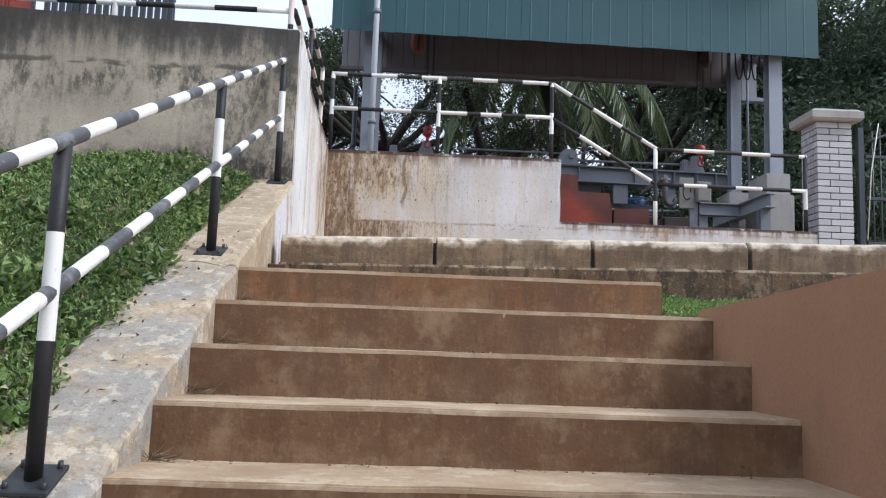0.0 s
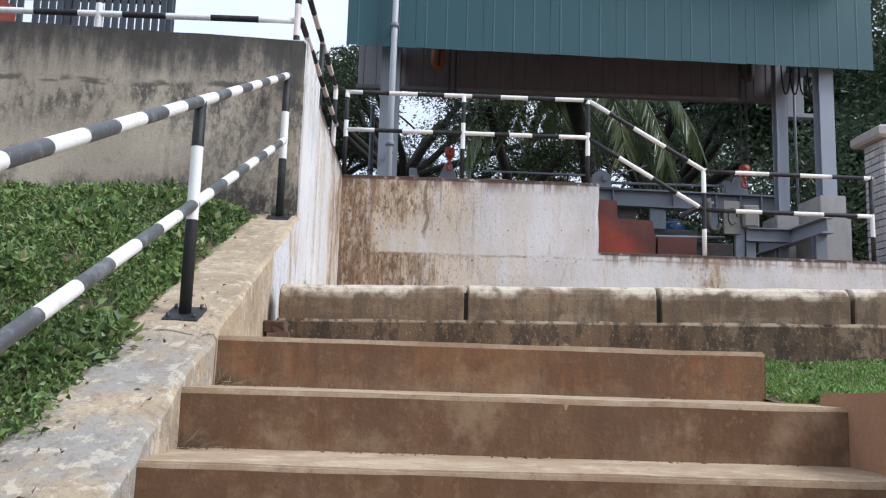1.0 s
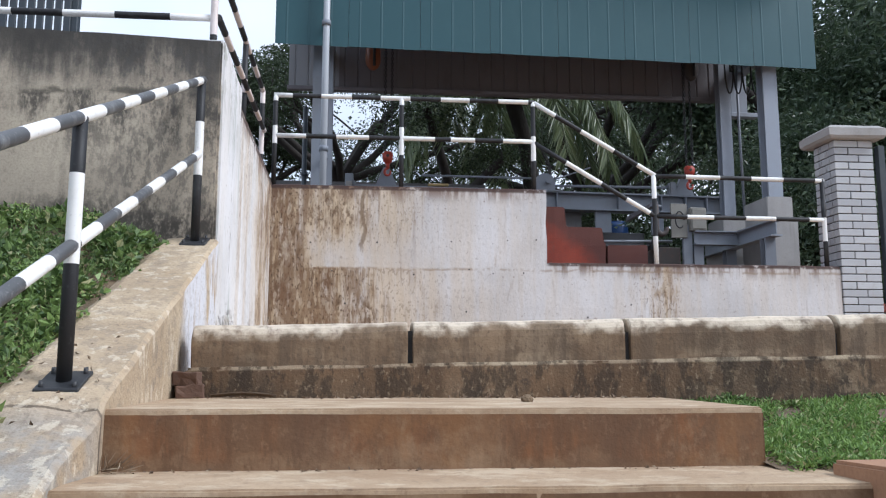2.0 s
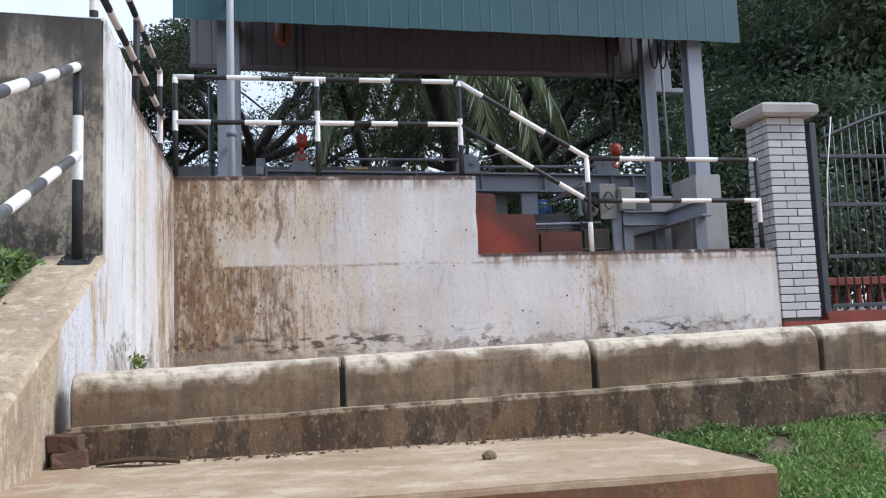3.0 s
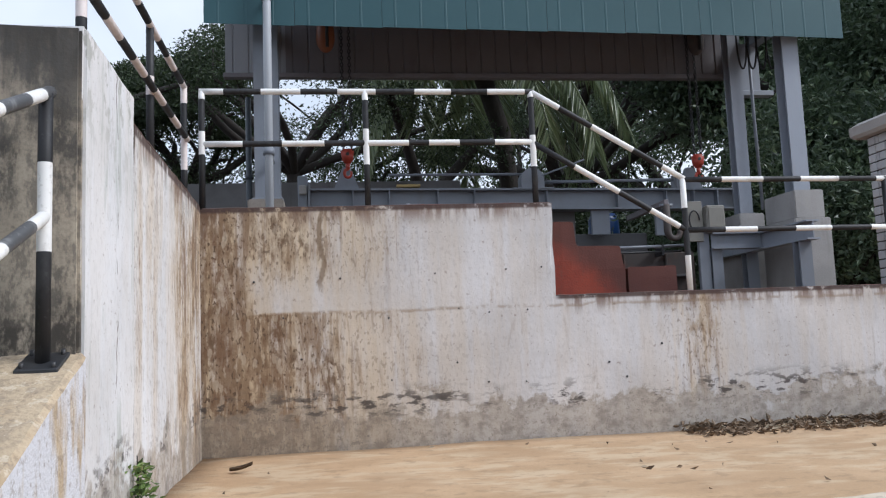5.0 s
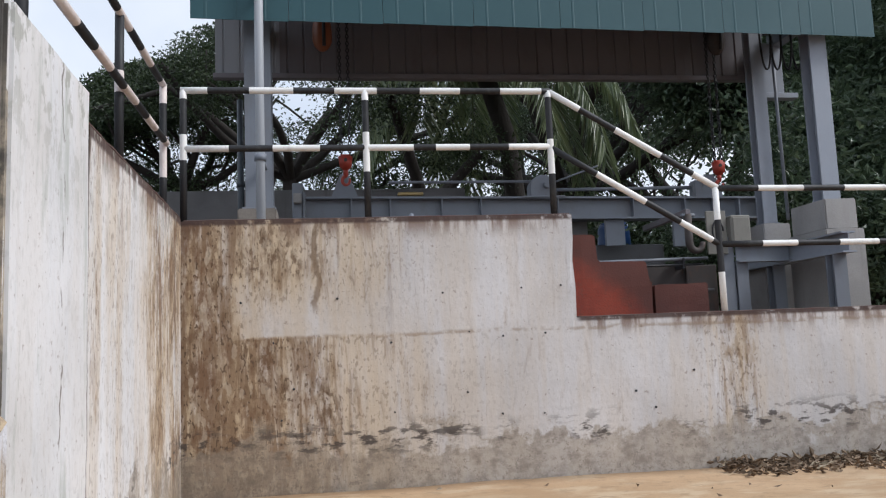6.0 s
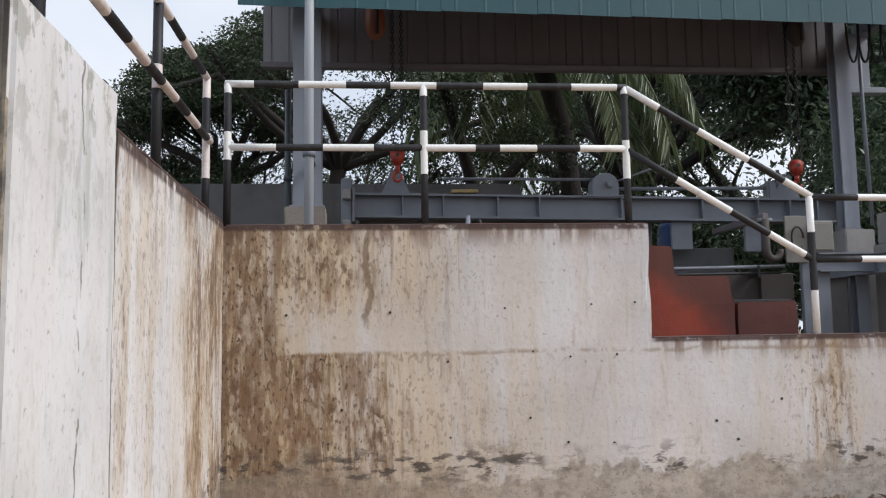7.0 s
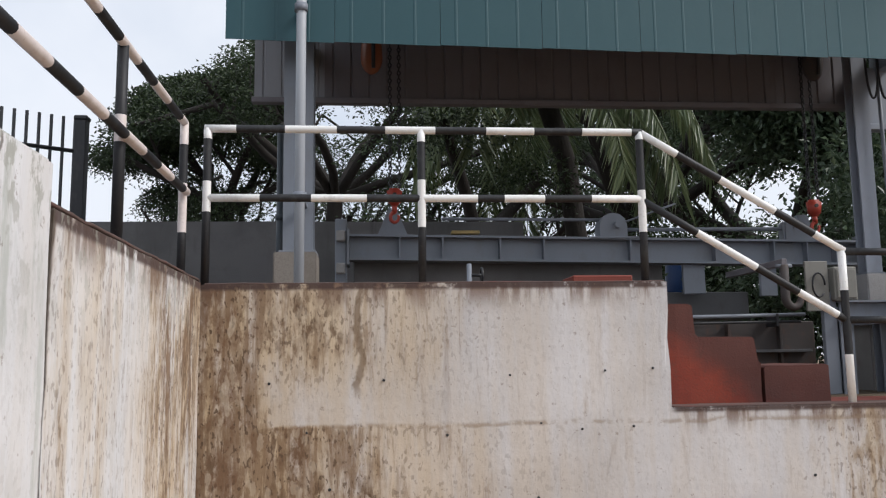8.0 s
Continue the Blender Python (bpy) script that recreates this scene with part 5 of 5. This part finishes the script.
tree((-0.8, 25.5, 3.2), 4.4, 10, 6.2, 0.22, 3, "broad dark rain tree with sprawling bare limbs", 950, 44, 0.105, 0.30, dome=((-0.4, 25.8, 7.7), (6.0, 4.6, 3.8)), lift=0.34)
tree((-4.4, 29.0, 3.2), 2.6, 6, 3.0, 0.22, 73, "smaller dark tree under the broad rain tree", 380, 42, 0.10, 0.7, dome=((-4.3, 29, 7.0), (2.5, 2.4, 2.0)), lift=0.1)
tree((7.0, 27.0, 3.2), 4.0, 9, 6.5, 0.32, 11, "broad dark rain tree behind the shed", 620, 44, 0.10, 0.32, dome=((7.0, 27.0, 8.0), (7.0, 6.0, 5.0)), lift=0.35)
tree((-3.9, 28.0, 3.2), 4.6, 6, 3.2, 0.25, 79, "dark leafy tree at the edge of the grove", 1000, 46, 0.12, 0.30, dome=((-4.5, 28, 9.1), (2.9, 2.5, 2.3)), lift=0.3)
tree((6.4, 20.0, 3.2), 0.5, 8, 1.6, 0.10, 83, "low dark bush behind the barrel", 420, 30, 0.12, 0.9, level=2, category="bush")
tree((2.35, 17.4, 3.2), 2.2, 3, 4.2, 0.20, 21, "leaning dark tree trunk behind the boundary wall", 170, 30, 0.085, lean=(-0.6, 0.3), level=2, dome=((1.2, 17.7, 5.6), (2.4, 2.0, 2.3)))
tree((12.5, 21.0, 2.3), 3.4, 7, 5.0, 0.4, 31, "dense dark leafy tree beyond the gate", 2600, 30, 0.20, 0.9, leafage=m_tree_hazed)
tree((17.5, 24.0, 2.3), 3.0, 7, 6.0, 0.4, 37, "dense leafy tree beyond the gate", 2600, 30, 0.20, 0.9, leafage=m_tree_hazed)
tree((10.2, 17.2, 2.3), 2.0, 6, 3.2, 0.25, 41, "dense dark tree close behind the pedestals", 1500, 30, 0.17, 0.9, dome=((10.9, 17.4, 6.4), (3.1, 3.0, 4.6)), leafage=m_tree_hazed)
tree((14.0, 32.0, 2.3), 4.5, 6, 7.5, 0.5, 43, "far broad dark tree", 1800, 28, 0.22, 0.7, leafage=m_tree_hazed)
tree((8.3, 16.6, 2.3), 0.6, 8, 1.9, 0.12, 53, "dense dark bush behind the pedestals", 900, 30, 0.13, 0.9, level=2, leafage=m_tree_hazed, category="bush")
tree((11.2, 17.5, 2.3), 0.6, 8, 2.3, 0.12, 57, "dense dark bush beyond the gate", 1000, 30, 0.15, 0.9, level=2, leafage=m_tree_hazed, category="bush")
tree((15.0, 18.5, 2.3), 0.6, 8, 2.6, 0.12, 59, "dense dark bush beyond the balustrade", 1000, 30, 0.16, 0.9, level=2, leafage=m_tree_hazed, category="bush")

tree((-2.0, 42.0, 3.2), 3.0, 7, 6.0, 0.4, 61, "far dark tree beyond the boundary wall", 90, 26, 0.22, 0.8, dome=((-2.0, 42, 8.0), (5.6, 5, 5)), lift=0.2)
tree((6.0, 41.0, 3.2), 2.5, 7, 6.0, 0.4, 67, "far dark tree beyond the yard", 90, 26, 0.22, 0.8, dome=((6.0, 41, 8.0), (6.5, 5, 5)), lift=0.2)
tree((15.0, 44.0, 3.2), 2.5, 7, 6.0, 0.4, 71, "far dark tree beyond the yard", 90, 26, 0.22, 0.8, dome=((15.0, 44, 8.0), (6.5, 5, 5)), lift=0.2)
palm = thing("coconut_palm", (3.55, 19.0, 3.3), "coconut palm with drooping green fronds", "palm")
bm = tube(bmesh.new(), [(3.75, 19, 3.2), (3.70, 19, 5.0), (3.50, 19, 7.0), (3.0, 19, 8.7)], [0.24, 0.19, 0.17, 0.18], 12, False)
part("trunk", bm, m_bark, palm, "dark ringed palm trunk")
prng = random.Random(5)
for i in range(17):
    a = 2 * math.pi * i / 17 + prng.uniform(-0.15, 0.15)
    up, ln = prng.uniform(-0.1, 0.8), prng.uniform(3.4, 4.4)
    p, d = Vector((3.0, 19, 8.65)), Vector((math.cos(a), math.sin(a), up)).normalized()
    pts = [p.copy()]
    for k in range(14):
        d = (d + Vector((0, 0, -0.105 - 0.012 * k))).normalized()
        p = p + d * ln / 14
        pts.append(p.copy())
    bm = tube(bmesh.new(), pts, [0.035 - 0.002 * k for k in range(15)], 5, False)
    frond = part("frond", bm, m_palm, palm)
    cs, ws = [], []
    for k in range(1, 14):
        for q in range(7):
            u = k + q / 7
            b0 = pts[k].lerp(pts[min(k + 1, 14)], q / 7)
            way = (pts[min(k + 1, 14)] - pts[k - 1]).normalized()
            side = way.cross(Vector((0, 0, 1))).normalized()
            for s in (-1, 1):
                cs.append(tuple(b0))
                ws.append(tuple(side * s * 0.75 + way * 0.55 + Vector((0, 0, -0.75 - 0.02 * u))))
    leaves_mesh("foliage", cs, ws, 0.72, 0.048, m_palm, frond, 0.1)

# ---- grass ----
def bank_height(x, y):
    d = -1.15 - x
    rise = 0.13 * min(1.0, d / 0.5) + 0.02 * min(4.0, d)
    return parapet_top(y) - 0.045 + rise + 0.035 * noise.noise((x * 1.5, y * 1.5, 0)) + 0.015 * noise.noise((x * 6, y * 6, 2))


bm = bmesh.new()
nx, ny = 44, 72
pts = [[bm.verts.new((-1.12 - 6.5 * (i / nx) ** 1.6, -2.0 + 8.70 * j / ny, 0)) for i in range(nx + 1)] for j in range(ny + 1)]
for r_ in pts:
    for v in r_:
        v.co.z = bank_height(v.co.x, v.co.y)
for j in range(ny):
    for i in range(nx):
        bm.faces.new((pts[j][i], pts[j + 1][i], pts[j + 1][i + 1], pts[j][i + 1]))
structure(part("bank", bm, m_soil, smooth=True), "earth bank beside the stair parapet", "bank")


def sow(name, label, n_leaves, region, height, material, seed, length, width, tall=0.06, keep=None):
    """Low weeds and grass over a plot: many leaves, thicker in tufts."""
    rng = np.random.default_rng(seed)
    (x0, x1), (y0, y1) = region
    cs, ws = [], []
    while len(cs) < n_leaves:
        x, y = x0 + (x1 - x0) * rng.random() ** 0.9, y0 + (y1 - y0) * rng.random()
        tuft = noise.noise((x * 2.3, y * 2.3, seed)) + 0.5 * noise.noise((x * 7, y * 7, seed))
        if tuft < -0.35 + rng.random() * 0.3 or (keep and not keep(x, y)):
            continue
        h = max(0.012, tall * (0.7 + 0.8 * tuft))
        for k in range(4):
            cs.append((x + rng.normal() * 0.018, y + rng.normal() * 0.018, height(x, y) + h * rng.random()))
            ws.append((rng.normal(), rng.normal(), rng.uniform(0.1, 1.3)))
    return tagged(leaves_mesh(name, cs, ws, length, width, material), label, "grass", "", "stuff")


def on_bank(x, y):
    return x < -1.13 + 0.16 * noise.noise((y * 2.2, 0, 4)) + 0.05 * noise.noise((y * 8, 0, 1))


sow("weeds", "low green weeds and grass covering the bank", 90000, ((-1.05, -3.2), (1.2, 6.66)), bank_height, m_grass, 3, 0.032, 0.019, 0.085, on_bank)
sow("weeds", "green weeds on the upper bank", 26000, ((-3.2, -6.5), (2.0, 6.66)), bank_height, m_grass, 4, 0.055, 0.024, 0.06)
sow("broad_weeds", "larger leaved weeds scattered over the bank", 16000, ((-1.1, -3.4), (1.2, 6.6)), bank_height, m_grass, 23, 0.055, 0.034, 0.12, lambda x, y: on_bank(x, y) and noise.noise((x * 3, y * 3, 31)) > 0.1)
rng = np.random.default_rng(8)
cs = [(-1.2 - 3.0 * rng.random() ** 1.3, 1.3 + 5.3 * rng.random()) for k in range(5000)]
blades = leaves_mesh("grass_blades", [(x, y, bank_height(x, y) + 0.01) for x, y in cs], [(rng.normal() * 0.8, rng.normal() * 0.8, 1.0) for k in cs], 0.12, 0.006, m_grass)
tagged(blades, "thin grass blades standing among the weeds", "grass", "", "stuff")


def verge_height(x, y):
    return 1.865 + 0.195 * max(0.0, min(1.0, (y - 4.0) / 1.5)) + 0.03 * max(-0.3, min(3.0, x - 1.9)) + 0.02 * noise.noise((x * 2, y * 2, 0))


bm = bmesh.new()
for x0, x1, y0, y1, nx, ny in ((1.50, 1.83, 4.23, 5.53, 4, 18), (1.83, 12.0, -2.0, 5.53, 40, 40)):
    pts = [[bm.verts.new((x0 + (x1 - x0) * (i / nx) ** 1.3, y0 + (y1 - y0) * j / ny, 0)) for i in range(nx + 1)] for j in range(ny + 1)]
    for r_ in pts:
        for v in r_:
            v.co.z = verge_height(v.co.x, v.co.y)
    for j in range(ny):
        for i in range(nx):
            bm.faces.new((pts[j][i], pts[j][i + 1], pts[j + 1][i + 1], pts[j + 1][i]))
structure(part("verge", bm, m_soil, smooth=True), "earth verge between the stairs and the kerb", "verge")
sow("verge_grass", "short bright green grass on the verge", 38000, ((1.53, 5.2), (3.9, 5.49)), verge_height, m_verge, 6, 0.032, 0.010, 0.026,
    lambda x, y: (x > 1.84 or y > 4.1) and noise.noise((x * 1.3, y * 1.3, 9)) + 0.5 * noise.noise((x * 5, y * 5, 3)) > -0.22 and y > 4.25 + 0.2 * noise.noise((x * 2, 1, 1)))
sow("verge_tufts", "green grass tufts at the end of the top step", 2200, ((1.56, 1.95), (4.35, 5.0)), verge_height, m_verge, 16, 0.032, 0.012, 0.03)
sow("moss_tufts", "green weed tufts along the foot of the kerb", 1500, ((1.35, 3.6), (5.42, 5.49)), lambda x, y: max(2.09 if x < 1.5 else 0, verge_height(x, y)), m_grass, 9, 0.030, 0.014, 0.035)

# weed in the joint of the side wall, litter of dead leaves
rng = np.random.default_rng(12)
weed = thing("wall_weed", (-0.85, 7.66, 2.2), "small green weed growing at the foot of the wall", "weed")
cs = [(-0.855 + 0.07 * rng.random() ** 2, 7.62 + 0.06 * rng.normal(), 2.18 + 0.30 * rng.random() ** 1.8) for k in range(260)]
leaves_mesh("leaves", cs, [(0.6 + rng.normal() * 0.5, rng.normal(), rng.uniform(-0.2, 1)) for k in cs], 0.05, 0.022, m_grass, weed)
part("stem", tube(bmesh.new(), [(-0.85, 7.66, 2.16), (-0.84, 7.64, 2.35), (-0.85, 7.66, 2.52)], [0.008, 0.006, 0.003], 6), m_bark, weed)
sow("low_weeds", "sparse weeds at the corner of the road", 1500, ((-0.84, -0.35), (6.6, 7.9)), lambda x, y: 2.17, m_grass, 14, 0.035, 0.012, 0.03)
cs = [(3.0 + 2.3 * rng.random() ** 0.8, 10.25 - 0.46 * rng.random() ** 2.0) for k in range(1300)]
litter = leaves_mesh("leaf_litter", [(x, y, 2.183 + 0.04 * rng.random() * max(0.0, 1 - (10.25 - y) / 0.3)) for x, y in cs], [(rng.normal(), rng.normal(), 0.25 * rng.normal()) for k in cs], 0.085, 0.035, m_litter)
tagged(litter, "brown dead leaf litter along the wall foot", "litter", "", "stuff")
cs = [(-0.7 + 5.6 * rng.random(), 6.1 + 4.0 * rng.random()) for k in range(45)]
strays = leaves_mesh("stray_leaves", [(x, y, 2.183) for x, y in cs], [(rng.normal(), rng.normal(), 0.15) for k in cs], 0.05, 0.02, m_litter)
tagged(strays, "few dry leaves scattered on the road", "litter", "", "stuff")
cs = [(-0.72 + 2.2 * rng.random(), 5.47 - 0.09 * rng.random() ** 2) for k in range(160)]
crumbs = leaves_mesh("crumbs", [(x, y, 2.104) for x, y in cs], [(rng.normal(), rng.normal(), 0.3) for k in cs], 0.025, 0.016, m_litter)
tagged(crumbs, "dry crumbs and leaf bits along the landing", "litter", "", "stuff")

cs = [(-1.16 + 0.36 * rng.random() ** 1.6, 1.6 + 3.4 * rng.random()) for k in range(90)]
bits = leaves_mesh("dry_bits", [(x, y, parapet_top(y) + 0.008) for x, y in cs], [(rng.normal(), rng.normal(), 0.3) for k in cs], 0.028, 0.012, m_litter)
tagged(bits, "dry leaf bits and crumbs on the parapet", "litter", "", "stuff")
# straw and crumbs caught at the backs of the treads
cs, ws = [], []
for k in range(1, 6):
    yb, zt = NOSE_Y - RUN * (k - 1), NOSE_Z - RISE * k + 0.012
    for j in range(45):
        cs.append((-0.755 + 0.10 * rng.random() ** 2, yb - 0.015 - 0.07 * rng.random(), zt + 0.01 * rng.random()))
        ws.append((0.7 + rng.normal() * 0.5, rng.normal() * 0.7, 0.25 + 0.3 * rng.normal()))
straw = leaves_mesh("dry_straw", cs, ws, 0.075, 0.005, m_litter)
tagged(straw, "dry straw caught in the inner corners of the steps", "litter", "", "stuff")
cs = []
for k in range(1, 8):
    yb, zt = NOSE_Y - RUN * (k - 1), NOSE_Z - RISE * k + 0.008
    cs += [(-0.74 + 2.2 * rng.random(), yb - 0.012 - 0.05 * rng.random() ** 2, zt) for j in range(70)]
grit = leaves_mesh("tread_crumbs", cs, [(rng.normal(), rng.normal(), 0.3) for k in cs], 0.018, 0.011, m_litter)
tagged(grit, "crumbs of mortar and leaf along the backs of the treads", "litter", "", "stuff")
# broken bricks and a dry leaf in the gap beside the kerb
for i, (y, z, tilt) in enumerate(((5.50, 2.118, 9), (5.515, 2.178, -14))):
    bm = box(-0.06, 0.06, -0.05, 0.05, -0.033, 0.033, 0.006)
    cut(bm, 0, [-0.02, 0.02])
    cut(bm, 2, [0.0])
    roughen(bm, 0.013, 16, i)
    bm.transform(Matrix.Translation((-0.705 - 0.008 * i, y, z + 0.012)) @ Euler((0, 0, radians(tilt))).to_matrix().to_4x4())
    tagged(part("broken_brick", bm, m_clay), "broken red clay brick wedged beside the kerb", "brick", "broken bricks")
dry = thing("dry_leaf", (-0.45, 5.40, 2.11), "long curled dry brown leaf lying on the landing", "leaf")
bm = bmesh.new()
prev = None
for k in range(11):
    u = k / 10
    w = 0.035 * math.sin(math.pi * u) + 0.003
    c0 = Vector((-0.60 + 0.30 * u, 5.42 - 0.05 * u, 2.106 + 0.012 * (1 - u) * u * 4))
    ring = [bm.verts.new(c0 + Vector((0, -w, 0.012))), bm.verts.new(c0), bm.verts.new(c0 + Vector((0, w, 0.016)))]
    if prev:
        for q in range(2):
            bm.faces.new((prev[q], prev[q + 1], ring[q + 1], ring[q]))
    prev = ring
bm.verts.ensure_lookup_table()
bmesh.ops.solidify(bm, geom=bm.faces[:], thickness=0.003)
part("blade", bm, m_litter, dry)

stone = bmesh.new()
bmesh.ops.create_icosphere(stone, subdivisions=2, radius=0.5)
for v in stone.verts:
    v.co = Vector((0.76 + v.co.x * 0.055, 4.98 + v.co.y * 0.045, 2.116 + v.co.z * 0.035))
tagged(part("pebble", roughen(stone, 0.006, 30, 2), m_soil), "small brown stone lying on the landing", "stone")
curl = thing("curled_leaf", (-0.55, 9.35, 2.17), "curled dry brown leaf on the sandy road", "leaf")
bm = bmesh.new()
prev = None
for k in range(9):
    u = k / 8
    w = 0.04 * math.sin(math.pi * u) + 0.003
    c0 = Vector((-0.62 + 0.16 * u, 9.36 - 0.04 * u, 2.182 + 0.04 * u * u))
    ring = [bm.verts.new(c0 + Vector((0, -w, 0.02))), bm.verts.new(c0), bm.verts.new(c0 + Vector((0, w, 0.025)))]
    if prev:
        for q in range(2):
            bm.faces.new((prev[q], prev[q + 1], ring[q + 1], ring[q]))
    prev = ring
bmesh.ops.solidify(bm, geom=bm.faces[:], thickness=0.003)
part("blade", bm, m_litter, curl)

# ---- pillar bricks ----
courses = 26
ch = (PZ1 - PZ0) / courses
shared = {}


def brick(x0, x1, y0, y1, z0):
    size = (round(x1 - x0, 3), round(y1 - y0, 3))
    if size not in shared:
        bm = box(-size[0] / 2, size[0] / 2, -size[1] / 2, size[1] / 2, 0, ch - 0.011, 0.004)
        me = bpy.data.meshes.new("brick")
        bm.to_mesh(me)
        bm.free()
        me.materials.append(m_brick)
        shared[size] = me
    ob = new("brick", shared[size])
    ob.parent = pillar
    ob.location = Vector(((x0 + x1) / 2 + random.uniform(-0.0015, 0.0015), (y0 + y1) / 2 + random.uniform(-0.0015, 0.0015), z0)) - BASE[pillar.name]


J = 0.011
for k in range(courses):
    z0 = PZ0 + ch * k + 0.004
    split = PX0 + (0.285 if k % 2 else 0.165)
    for y0, y1 in ((PY0, PY0 + 0.10), (PY1 - 0.10, PY1)):
        brick(PX0, split - J / 2, y0, y1, z0)
        brick(split + J / 2, PX1, y0, y1, z0)
    cutp = PY0 + 0.10 + (0.17 if k % 2 else 0.085)
    for x0, x1 in ((PX0, PX0 + 0.10), (PX1 - 0.10, PX1)):
        brick(x0, x1, PY0 + 0.10 + J, cutp - J / 2, z0)
        brick(x0, x1, cutp + J / 2, PY1 - 0.10 - J, z0)
